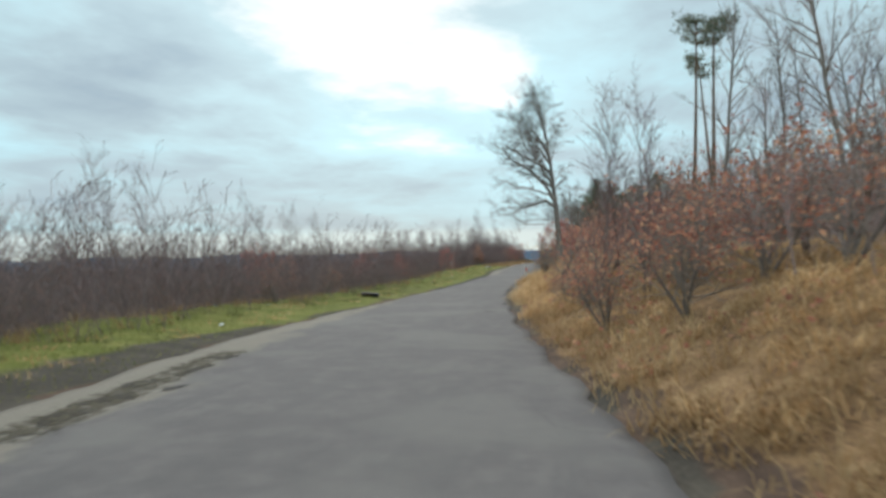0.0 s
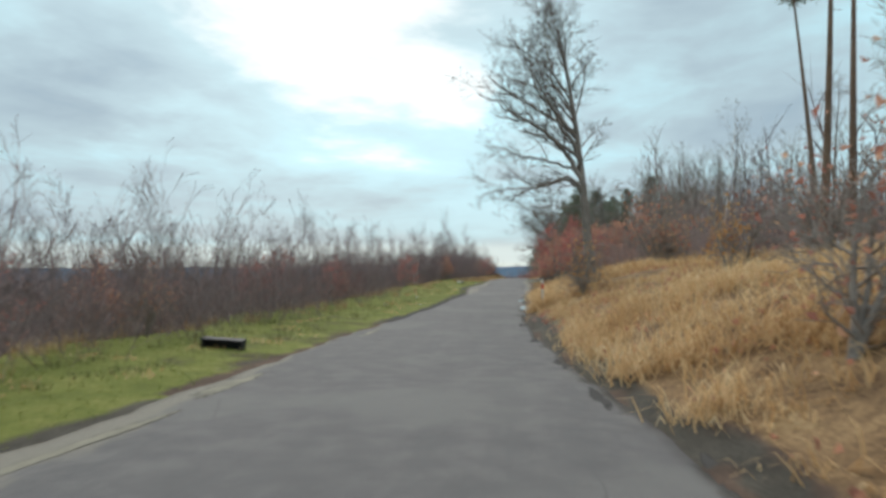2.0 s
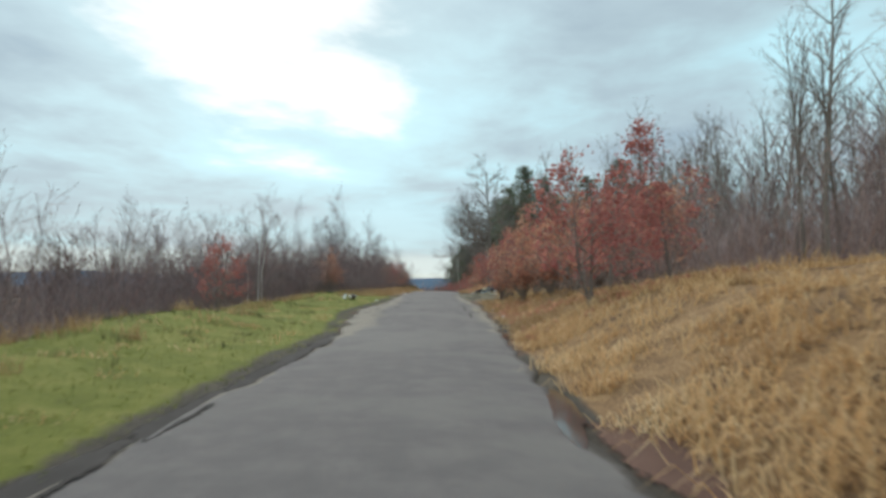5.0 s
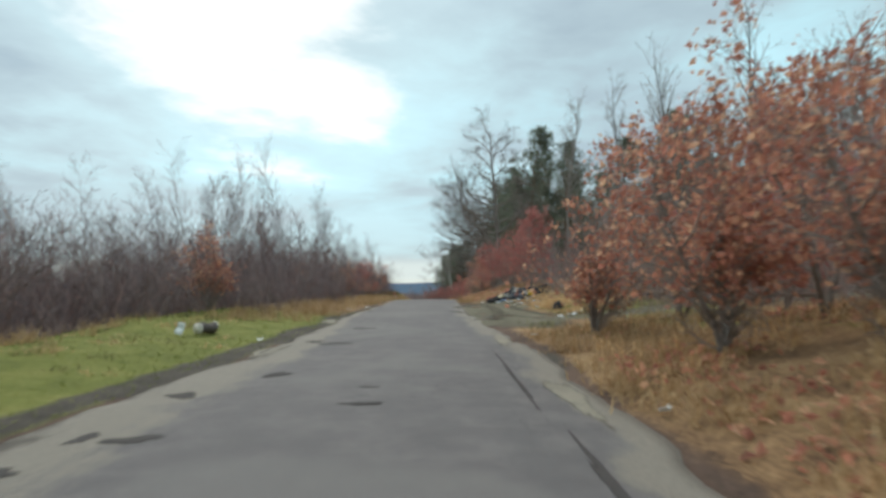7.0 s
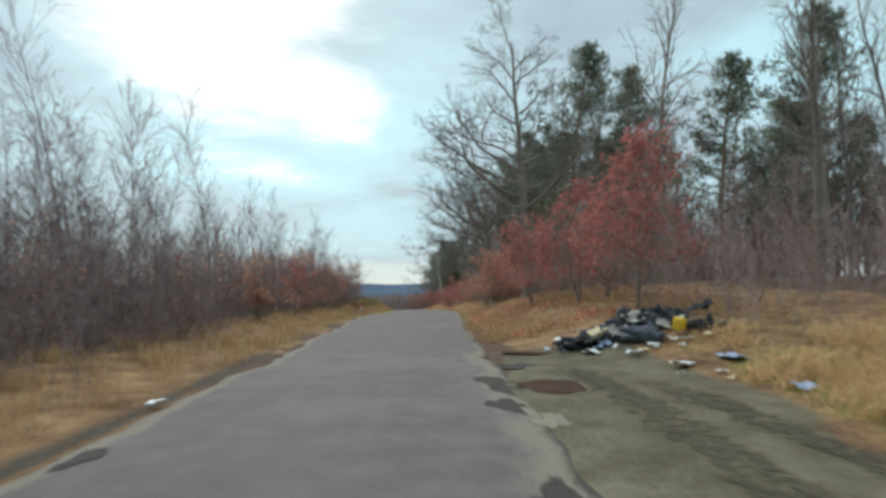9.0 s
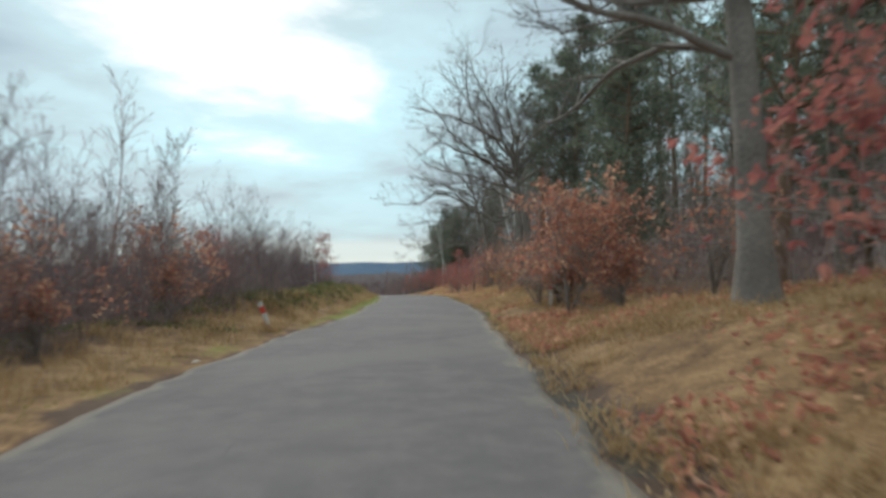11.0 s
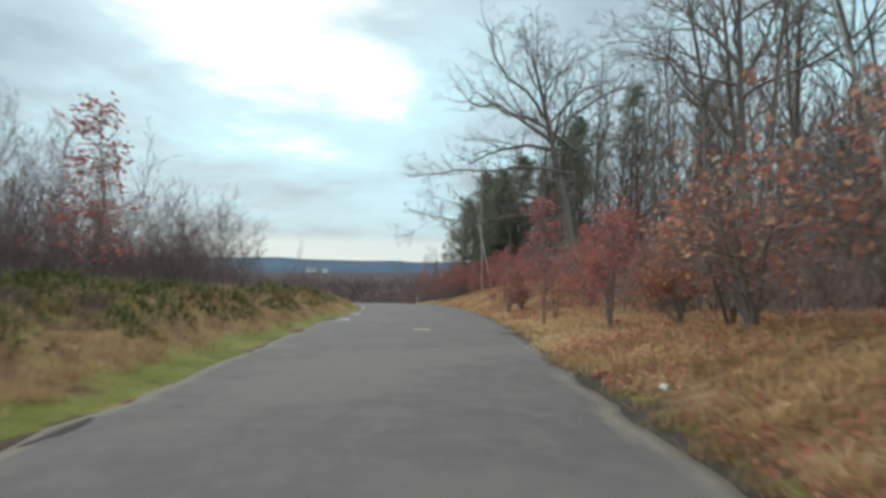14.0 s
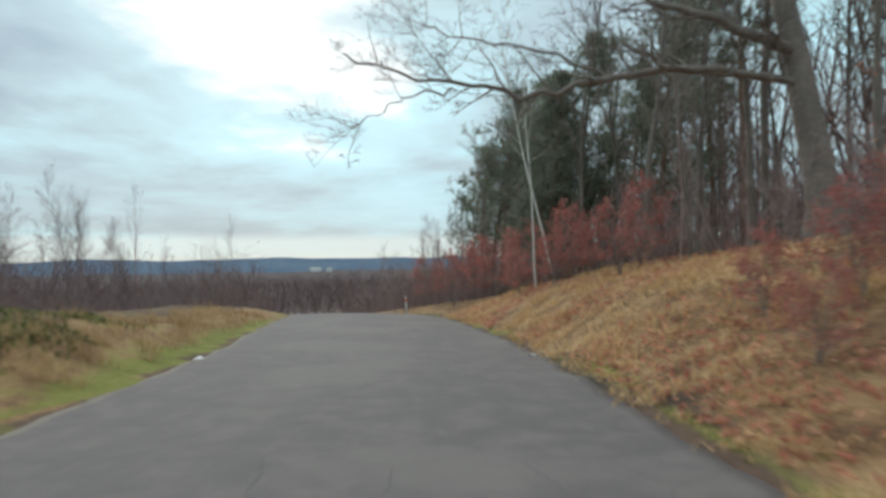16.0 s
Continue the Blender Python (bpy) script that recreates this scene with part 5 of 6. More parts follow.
    deep += [(14 + 45 * rng.random(), 165 + 110 * rng.random()) for _ in range(420)] + [(10 + 30 * rng.random(), 225 + 40 * rng.random()) for _ in range(120)]
    scatter_stuff("deep_wood", ft, deep, M["far_wood"], "leafless trees deep in the roadside wood", "woods", rng, 1.1, 1.9)


undergrowth()

# ---- grass ----


def blades(rng, X, Y, length, width, lean, mat, name, label, category, lift=0.0):
    """Bent grass blades as one mesh of kind stuff."""
    n = len(X)
    Z = land(X, Y) - 0.02 + lift
    az = rng.random(n) * 6.283
    dx, dy = np.cos(az), np.sin(az)
    ln = length * (0.55 + 0.75 * rng.random(n))
    le = lean * (0.4 + 1.1 * rng.random(n))
    w = width * (0.7 + 0.6 * rng.random(n))
    base = np.stack([X, Y, Z], -1)
    side = np.stack([-dy, dx, np.zeros(n)], -1) * w[:, None]
    out = np.stack([dx, dy, np.zeros(n)], -1)
    upv = np.array((0, 0, 1.0))
    mid = base + out * (ln * 0.5 * np.sin(le * 0.6))[:, None] + upv * (ln * 0.5 * np.cos(le * 0.6))[:, None]
    tip = mid + out * (ln * 0.5 * np.sin(np.minimum(le * 1.7, 2.0)))[:, None] + upv * (ln * 0.5 * np.cos(np.minimum(le * 1.7, 2.0)))[:, None]
    V = np.stack([base - side, base + side, mid + side * 0.75, mid - side * 0.75, tip], 1).reshape(-1, 3)
    i = np.arange(n)[:, None] * 5
    return tagged(new(name, mesh_of(name, V, [i + np.array([[0, 1, 2, 3]]), i + np.array([[3, 2, 4]])], mat, False)), label, category, kind="stuff")


def tufted(rng, places, per, radius):
    P = np.array(places)
    X = np.repeat(P[:, 0], per) + rng.normal(0, radius, len(P) * per)
    Y = np.repeat(P[:, 1], per) + rng.normal(0, radius, len(P) * per)
    return X, Y


def strip(rng, n, y0, y1, u0, u1, side, power=1.0):
    y = y0 + (y1 - y0) * rng.random(n)
    u = u0 + (u1 - u0) * rng.random(n) ** power
    return np.stack([right_edge(y) + u if side > 0 else left_edge(y) - u, y], -1)


def make_grass():
    rng = np.random.default_rng(33)
    # long dry grass of the right bank, in tussocks
    for places, tall, lean, per in (([strip(rng, 1600, 20, 62, 0.35, 8.5, 1, 1.3), strip(rng, 160, 89.5, 100, 3.0, 7, 1)], 0.57, 1.25, 28),
                                    ([strip(rng, 1150, 158, 205, 0.2, 5.5, 1, 1.2)], 0.36, 1.35, 26)):
        P = np.concatenate(places)
        P = P[P[:, 0] - right_edge(P[:, 1]) > 0.85 * bank_foot(P[:, 1])]
        n = value_noise(P[:, 0] * 0.55, P[:, 1] * 0.45, 41) + 0.5 * value_noise(P[:, 0] * 1.3, P[:, 1] * 1.3, 42)
        P, n = P[n > -0.55], n[n > -0.55]
        X, Y = tufted(rng, P, per, 0.15)
        blades(rng, X, Y, tall * np.repeat(np.clip(0.85 + 0.45 * n, 0.5, 1.3), per), 0.0092, lean, M["dry_grass"], "dry_grass", "long dry tan grass matted on the bank", "grass")
    own = np.random.default_rng(35)
    P = np.concatenate([strip(own, 800, 2, 22, 0.35, 8.5, 1, 1.3), strip(own, 540, 60, 81.3, 0.3, 6, 1, 1.2), strip(own, 1750, 102.5, 160, 0.2, 6.0, 1, 1.35)])
    P = P[value_noise(P[:, 0] * 0.55, P[:, 1] * 0.45, 41) > -0.5]
    X, Y = tufted(own, P, 26, 0.16)
    blades(own, X, Y, np.where(Y > 100, 0.34, 0.42), 0.0085, 1.3, M["brown_grass"], "dry_grass", "matted brown grass on the shady bank", "grass")
    own = np.random.default_rng(34)
    X, Y = tufted(own, np.stack([1.55 + 0.9 * own.random(34), 43.7 + 0.85 * own.random(34)], -1), 26, 0.12)
    blades(own, X, Y, 0.62, 0.0075, 0.75, M["dry_grass"], "dry_grass", "tall dry tan grass round the roadside post", "grass")
    P = np.concatenate([strip(rng, 420, 84, 132, 0.5, 3.4, -1), strip(rng, 520, 130, 205, 0.6, 3.2, -1), strip(rng, 190, 10, 84, 2.6, 6.0, -1)])
    X, Y = tufted(rng, P, 26, 0.12)
    blades(rng, X, Y, 0.42, 0.006, 0.8, M["brown_grass"], "dry_grass", "dull brown dry grass along the verge", "grass")
    P = np.concatenate([strip(rng, 31000, 6, 92, 0.1, 5.6, -1), strip(rng, 7000, 100, 205, 0.3, 1.4, -1), strip(rng, 5000, 68, 104, 3.0, 7.0, 1), strip(rng, 4500, 120, 204, 0.12, 0.65, 1)])
    blades(rng, P[:, 0], P[:, 1], 0.10, 0.006, 0.9, M["green_grass"], "green_grass", "short green grass of the verge", "grass")
    own = np.random.default_rng(36)
    P = np.concatenate([strip(own, 150, 52, 88, 1.2, 6.5, -1), strip(own, 110, 8, 52, 0.9, 3.0, -1)])
    X, Y = tufted(own, P, 20, 0.13)
    blades(own, X, Y, 0.22, 0.006, 0.9, M["moss"], "rank_grass", "dull rank tufts in the short green verge", "grass")
    P = np.concatenate([strip(own, 90, 52, 88, 0.8, 5.5, -1), strip(own, 70, 8, 52, 0.7, 2.8, -1)])
    X, Y = tufted(own, P, 22, 0.16)
    blades(own, X, Y, 0.2, 0.006, 1.2, M["dry_grass"], "dry_grass", "straw-coloured tufts in the green verge", "grass")
    # straw tussocks standing out of the matted bank, and rank grass by the lay-by
    P = np.concatenate([strip(own, 150, 134, 158, 0.5, 4.6, 1), strip(own, 70, 8, 22, 0.6, 4.5, 1), strip(own, 60, 66, 80, 0.8, 4.5, 1)])
    X, Y = tufted(own, P, 28, 0.14)
    blades(own, X, Y, 0.5, 0.0085, 1.35, M["dry_grass"], "dry_grass", "pale straw tussocks bent over on the brown bank", "grass")
    X, Y = tufted(own, np.concatenate([strip(own, 150, 78.5, 84.5, 0.9, 6.5, 1), strip(own, 70, 88.5, 94, 3.2, 8.0, 1)]), 24, 0.17)
    blades(own, X, Y, 0.2, 0.007, 1.0, M["moss"], "rank_grass", "olive rank grass round the lay-by", "grass")
    # low heathy clumps beside the road further on
    P = np.concatenate([strip(rng, 74000, 125, 204, 1.0, 9.0, -1), strip(rng, 3000, 112, 130, 3.4, 7, -1)])
    h = heath(P[:, 0], P[:, 1], left_edge(P[:, 1]) - P[:, 0])
    keep = (h > 0.12 + 0.2 * rng.random(len(P))) | (P[:, 1] < 126)
    P, h = P[keep], np.maximum(h[keep], 0.2)
    blades(rng, P[:, 0], P[:, 1], 0.14 + 0.2 * h, 0.022, 0.8, M["moss"], "heath", "low dull green heath in uneven clumps", "heath")
    # fallen leaves on the bank
    P = np.concatenate([strip(rng, 19000, 103, 150, 0.3, 7, 1, 1.3), strip(rng, 19000, 150, 205, 0.3, 8, 1, 1.2), strip(rng, 5000, 60, 78.5, 0.4, 6, 1), strip(rng, 2600, 6, 46, 0.4, 6, 1, 1.2)])
    n = value_noise(P[:, 0] * 0.7, P[:, 1] * 0.6, 43)
    P = P[n > -0.25 + 0.5 * rng.random(len(P))]
    Q = np.stack([P[:, 0], P[:, 1], land(P[:, 0], P[:, 1]) + 0.02 + 0.12 * rng.random(len(P))], -1)
    tagged(new("fallen_leaves", leaves_at(rng, Q, 0.11, "fallen_leaves", M["rust_leaf"])), "fallen rust-brown leaves among the dry grass", "leaves", kind="stuff")


make_grass()

# ---- water, patches and wear on the road ----


def blob(rng, cx, cy, rx, ry, n=28, rough=0.22):
    """The outline of an uneven patch."""
    a = np.linspace(0, 2 * np.pi, n, endpoint=False)
    ph = rng.random(4) * 6.283
    r = 1 + rough * (np.sin(2 * a + ph[0]) * 0.6 + np.sin(3 * a + ph[1]) * 0.5 + np.sin(5 * a + ph[2]) * 0.35 + np.sin(9 * a + ph[3]) * 0.2)
    return cx + rx * r * np.cos(a), cy + ry * r * np.sin(a)


def flat_patch(name, rng, cx, cy, rx, ry, lift, mat, label, category, level=False, rough=0.22):
    """A thin uneven patch that follows the surface below; a level one is a puddle."""
    def floor(x, y):
        on = float(left_edge(y)) + 0.05 < x < float(right_edge(y)) - 0.05
        return road_z(x, y) if on else ground_z(x, y)

    rings, V = (1.0, 0.66, 0.33), []
    xs, ys = blob(rng, cx, cy, rx, ry, rough=rough)
    n = len(xs)
    top = float(np.percentile([floor(x, y) for x, y in zip(xs, ys)], 45)) if level else 0
    for k in rings:
        for x, y in zip(cx + (xs - cx) * k, cy + (ys - cy) * k):
            z = top if level else floor(x, y)
            V.append((x, y, z + lift * (1.0 if k < 1 else 0.3)))
    V.append((cx, cy, (top if level else floor(cx, cy)) + lift))
    F4 = [(r * n + i, r * n + (i + 1) % n, (r + 1) * n + (i + 1) % n, (r + 1) * n + i) for r in (0, 1) for i in range(n)]
    F3 = [(2 * n + i, 2 * n + (i + 1) % n, 3 * n) for i in range(n)]
    me = mesh_of(name, np.array(V), [np.array(F4), np.array(F3)], mat)
    core = np.repeat(np.r_[np.zeros(n), np.full(n, 0.55), np.ones(n + 1)], 4).astype(np.float32)
    me.color_attributes.new("core", "FLOAT_COLOR", "POINT").data.foreach_set("color", core)
    return tagged(new(name, me), label, category)


def wear():
    rng = np.random.default_rng(61)
    for x, y, rx, ry in ((1.8, 88.9, 0.75, 0.22), (1.6, 87.7, 0.32, 0.25), (1.42, 86.4, 0.38, 0.26), (1.5, 90.0, 0.22, 0.25), (3.2, 86.6, 0.35, 0.15), (1.75, 96.4, 0.55, 0.6), (2.2, 100.6, 0.6, 0.5), (1.05, 53.5, 0.22, 1.4), (1.3, 47.2, 0.26, 1.6), (1.34, 43.4, 0.16, 0.6), (1.35, 62.5, 0.2, 1.0), (-3.65, 178.9, 0.2, 0.7), (-3.3, 176.5, 0.12, 0.35), (-3.1, 171.8, 0.24, 0.55), (-1.92, 176.8, 0.15, 0.07)):
        flat_patch("puddle", rng, x, y, rx, ry, 0.012, M["water"], "shallow muddy puddle at the road's edge", "puddle", level=True)
    for x, y, rx, ry in ((-2.1, 79.4, 0.35, 0.25), (-2.6, 79.9, 0.2, 0.3), (-0.3, 9.6, 0.25, 0.5), (-0.1, 8.7, 0.22, 0.5), (-0.6, 10.6, 0.2, 0.5), (-0.95, 73.6, 0.22, 0.12), (-3.1, 72.4, 0.12, 0.2), (-2.0, 83.0, 0.3, 0.3), (2.3, 23.2, 0.25, 0.2), (-0.81, 12.9, 0.32, 0.22), (-0.5, 11.5, 0.14, 0.5), (0.05, 10.3, 0.12, 0.25), (-2.67, 72.3, 0.3, 0.14), (-3.04, 74.3, 0.22, 0.2), (-3.25, 71.5, 0.24, 0.14), (-2.58, 69.8, 0.3, 0.14), (-1.0, 74.57, 0.12, 0.07), (-1.88, 177.0, 0.34, 0.2), (-0.59, 176.6, 0.1, 0.1), (-3.0, 176.2, 0.13, 0.16), (-2.6, 128.8, 0.3, 0.25), (0.7, 91.5, 0.35, 0.8), (0.9, 95.0, 0.3, 0.6), (2.5, 165.6, 0.3, 0.5), (0.8, 75.6, 0.035, 2.9), (0.88, 70.8, 0.05, 1.9), (-2.3, 75.6, 0.2, 0.25), (-2.8, 93.0, 0.12, 0.5), (1.0, 96.6, 0.4, 0.8), (1.5, 98.6, 0.4, 0.5), (2.4, 27.5, 0.16, 0.8), (2.1, 30.6, 0.16, 0.7), (2.9, 24.6, 0.14, 0.6), (1.65, 34.5, 0.14, 0.7), (1.3, 38.6, 0.12, 0.8), (-2.35, 149.5, 0.12, 0.9), (-2.5, 153.5, 0.1, 0.8), (-3.4, 174.4, 0.1, 0.3)):
        flat_patch("pothole_patch", rng, x, y, rx, ry, 0.006, M["patch"], "dark damp patch where the asphalt has broken", "pothole", rough=0.35)
    for x, y, rx, ry in ((-2.45, 27.9, 0.16, 1.5), (-2.2, 24.5, 0.14, 1.6), (-2.6, 36.0, 0.12, 1.4), (1.25, 74.0, 0.16, 1.6), (1.2, 80.5, 0.18, 1.8), (1.05, 86.5, 0.2, 1.2), (1.2, 94.2, 0.22, 0.5), (-3.3, 86.0, 0.2, 1.4), (-3.2, 78.6, 0.25, 1.0), (-2.6, 147.0, 0.14, 1.6), (1.93, 22.0, 0.13, 0.07)):
        flat_patch("sand_drift", rng, x, y, rx, ry, 0.007, M["sand"], "pale sandy drift along the worn road edge", "sand", rough=0.4)
    for x, y, rx, ry in ((1.45, 47.3, 0.34, 2.1), (1.5, 44.2, 0.3, 1.5), (1.5, 51.6, 0.3, 1.9), (1.75, 41.2, 0.3, 1.6)):
        flat_patch("mud_strip", rng, x, y, rx, ry, 0.02, M["mud"], "wet red-brown mud between asphalt and grass", "mud", rough=0.3)
    for k in range(9):
        y = 41.0 + 2.4 * k
        flat_patch("earth_strip", rng, float(left_edge(y)) - 0.06, y, 0.15 + 0.1 * rng.random(), 2.0, 0.024, M["patch"], "dark damp earth along the edge of the green verge", "soil", rough=0.2)


wear()


def tyre_rut(way, wide):
    """A soft muddy rut along a few bends, lying on the ground."""
    W = np.array(way)
    y = np.linspace(0, len(W) - 1, 26)
    x = np.stack([smooth_bend(y, W[:, 0]), smooth_bend(y, W[:, 1])], -1)
    t = np.gradient(x, axis=0)
    n = np.stack([t[:, 1], -t[:, 0]], -1) / np.linalg.norm(t, axis=1)[:, None]
    V, C = [], []
    for k, core in ((-1, 0.0), (-0.35, 0.42), (0.35, 0.42), (1, 0.0)):
        p = x + n * wide * k
        on = (p[:, 0] > left_edge(p[:, 1])) & (p[:, 0] < right_edge(p[:, 1]))
        z = np.where(on, [road_z(*q) for q in p], land(p[:, 0], p[:, 1])) + 0.012
        V.append(np.column_stack([p, z]))
        ends = np.clip(np.minimum(y, len(W) - 1 - y) * 2.5, 0, 1)
        C.append(core * ends)
    n = len(y)
    i = np.arange(3)[:, None] * n + np.arange(n - 1)[None, :]
    me = mesh_of("tyre_rut", np.concatenate(V), np.stack([i, i + n, i + n + 1, i + 1], -1).reshape(-1, 4), M["rut"])
    me.color_attributes.new("core", "FLOAT_COLOR", "POINT").data.foreach_set("color", np.repeat(np.concatenate(C), 4).astype(np.float32))
    tagged(new("tyre_rut", me), "dark muddy tyre rut across the lay-by", "rut", kind="structure")


def smooth_bend(k, v):
    i = np.arange(len(v))
    return sum(np.interp(np.clip(k + o, 0, len(v) - 1), i, v) for o in (-0.4, -0.2, 0, 0.2, 0.4)) / 5


tyre_rut(((1.5, 85.0), (2.0, 88.5), (2.3, 92.0), (2.4, 95.5), (2.3, 99.5)), 0.42)
tyre_rut(((6.6, 87.6), (4.6, 88.2), (3.6, 90.0), (3.2, 93.5), (2.9, 97.5)), 0.4)
tyre_rut(((7.0, 86.0), (4.6, 86.4), (2.9, 88.0), (2.2, 91.0)), 0.22)
tyre_rut(((0.3, 7.0), (-0.25, 9.4), (-0.75, 11.8), (-1.25, 14.5)), 0.5)

# ---- roadside things ----


def box_bm(sx, sy, sz, bevel=0.01, seg=2):
    bm = bmesh.new()
    bmesh.ops.create_cube(bm, size=1.0)
    bmesh.ops.scale(bm, vec=(sx, sy, sz), verts=bm.verts)
    bmesh.ops.translate(bm, vec=(0, 0, sz / 2), verts=bm.verts)
    if bevel:
        bmesh.ops.bevel(bm, geom=list(bm.edges), offset=bevel, segments=seg, affect="EDGES", profile=0.6)
    return bm


def lump_bm(rng, sx, sy, sz, rough=0.25, subdiv=3, flat=True):
    """A crumpled bag or heap."""
    bm = bmesh.new()
    bmesh.ops.create_icosphere(bm, subdivisions=subdiv, radius=1.0)
    off = Vector(rng.normal(0, 20, 3))
    for v in bm.verts:
        c = v.co.copy()
        k = 1 + rough * noise.noise(c * 1.3 + off) + rough * 0.7 * noise.noise(c * 3.1 + off) - rough * 0.7 * abs(noise.noise(c * 4.4 + off)) + rough * 0.45 * abs(noise.noise(c * 9.0 + off))
        v.co = Vector((c.x * sx * k, c.y * sy * k, c.z * sz * k))
        if flat and v.co.z < -0.35 * sz:
            v.co.z = -0.35 * sz
    bmesh.ops.translate(bm, vec=(0, 0, 0.35 * sz), verts=bm.verts)
    return bm


def sheet_bm(rng, sx, sy, crumple=0.06, n=12, thick=0.006):
    """A crumpled piece of film, paper or cloth."""
    bm = bmesh.new()
    bmesh.ops.create_grid(bm, x_segments=n, y_segments=n, size=0.5)
    off = Vector(rng.normal(0, 20, 3))
    for v in bm.verts:
        e = 1 + 0.25 * noise.noise(v.co * 3 + off)
        v.co = Vector((v.co.x * sx * e, v.co.y * sy * e, crumple * (0.6 + noise.noise(Vector((v.co.x * sx, v.co.y * sy, 0)) * 7 + off) + 0.5 * noise.noise(Vector((v.co.x * sx, v.co.y * sy, 0)) * 17 + off))))
    low = min(v.co.z for v in bm.verts)
    bmesh.ops.translate(bm, vec=(0, 0, -low), verts=bm.verts)
    ret = bmesh.ops.extrude_face_region(bm, geom=list(bm.faces))
    bmesh.ops.translate(bm, vec=(0, 0, thick), verts=[g for g in ret["geom"] if isinstance(g, bmesh.types.BMVert)])
    return bm


def guide_post(x, y, tilt_x, tilt_y, label, height=1.05, turn=0.0, wide=0.12):
    root = thing("guide_post", pose(x, y, ground_z(x, y) - 0.03, tilt_x, tilt_y, turn), label, "guide post", "guide posts along the road")

    def section(z0, z1, grow_by, slant):
        bm = box_bm(wide + grow_by, 0.075 + grow_by, z1 - z0, 0.014)
        for v in bm.verts:
            v.co.z += z0
            if slant and v.co.z > z1 - 0.03:
                v.co.z += v.co.x * 0.28
        return bm

    shaft = part("shaft", section(0, height - 0.31, 0, False), M["post_white"], root)
    part("red_band", section(height - 0.31, height - 0.125, 0.004, False), M["post_red"], root, "red reflective band")
    part("cap", section(height - 0.125, height, 0, True), M["post_white"], root)
    bm = box_bm(0.05, 0.008, 0.10, 0.003)
    part("reflector", bm, M["white_scrap"], shaft, "small pale reflector", pose(0, -0.042, height - 0.62))
    return root


guide_post(1.98, 44.65, 2, 1, "white roadside post with red band in dry grass", 1.08, 0.0, 0.088)
guide_post(-3.62, 127.3, 4, -20, "white roadside post with red band, leaning", 0.78)
guide_post(4.7, 131.0, 0, 3, "white roadside post with red band under leaves", 0.9)
guide_post(-2.36, 212.0, 0, -3, "white roadside post with red band past the crest", 1.05)


def crate(x, y):
    """A black plastic tray lying on its side."""
    root = thing("plastic_tray", pose(x, y, ground_z(x, y) - 0.04, 5, 4, 8), "black plastic tray lying on the green verge", "tray")
    part("base", box_bm(0.78, 0.03, 0.19, 0.012), M["black_plastic"], root, m=pose(0, 0.12, 0.02))
    part("side_wall", box_bm(0.03, 0.24, 0.17, 0.01), M["black_plastic"], root, m=pose(-0.375, 0, 0.03))
    part("side_wall", box_bm(0.03, 0.24, 0.17, 0.01), M["black_plastic"], root, m=pose(0.375, 0, 0.03))
    part("rim", box_bm(0.80, 0.26, 0.025, 0.01), M["black_plastic"], root, m=pose(0, 0, 0.2))
    part("rim", box_bm(0.42, 0.26, 0.025, 0.01), M["black_plastic"], root, m=pose(0.16, 0, 0.005))
    part("foot", box_bm(0.10, 0.2, 0.08, 0.01), M["black_plastic"], root, m=pose(0.31, -0.02, -0.03))


crate(-4.25, 31.2)


def cut_log(x, y, rng):
    root = thing("log", pose(x, y, ground_z(x, y) - 0.03, 0, 0, -22), "short dark log with a pale sawn end on the verge", "log")
    w = Wood()
    k = np.linspace(0, 1, 7)
    w.tube(np.stack([0.03 * np.sin(5 * k), 0.52 * k, 0.17 + 0.02 * np.sin(7 * k)], -1), 0.105 + 0.016 * np.sin(9 * k), 14)
    part_of("bark", w.mesh("bark", M["sapling_bark"]), root)
    bm = bmesh.new()
    bmesh.ops.create_cone(bm, cap_ends=True, segments=18, radius1=0.117, radius2=0.12, depth=0.03)
    part("sawn_end", bm, M["sawn_wood"], root, "pale sawn face", pose(0, -0.005, 0.17, 90, 0, 0))
    bm = bmesh.new()
    bmesh.ops.create_cone(bm, cap_ends=True, segments=18, radius1=0.117, radius2=0.117, depth=0.03)
    part("sawn_end", bm, M["sawn_wood"], root, "pale sawn face", pose(-0.03, 0.515, 0.18, 90, 0, 0))



def arched_stalk(x, y):
    """A pale dead stem bent over in an arch."""
    root = thing("dead_stalk", pose(x, y, ground_z(x, y) - 0.02), "pale dead stalk arching over the heath", "stalk")
    w, k = Wood(), np.linspace(0, 1, 12)
    w.tube(np.stack([0.05 - 0.62 * (1 - np.cos(k * 1.9)) * 0.8, 0.03 * k, 0.75 * np.sin(k * 1.9)], -1), 0.014 - 0.009 * k, 6)
    part_of("stem", w.mesh("stem", M["sawn_wood"]), root)


arched_stalk(-7.0, 153.8)
cut_log(-5.15, 80.5, None)


def white_rag(x, y):
    ob = thing("litter_bag", pose(x, y, ground_z(x, y) + 0.06, 74, 12, -16), "white plastic bag caught against a log", "bag")
    part("body", sheet_bm(np.random.default_rng(5), 0.17, 0.24, 0.07, 10), M["white_scrap"], ob, m=pose(0, 0.1, 0))


white_rag(-5.38, 80.1)


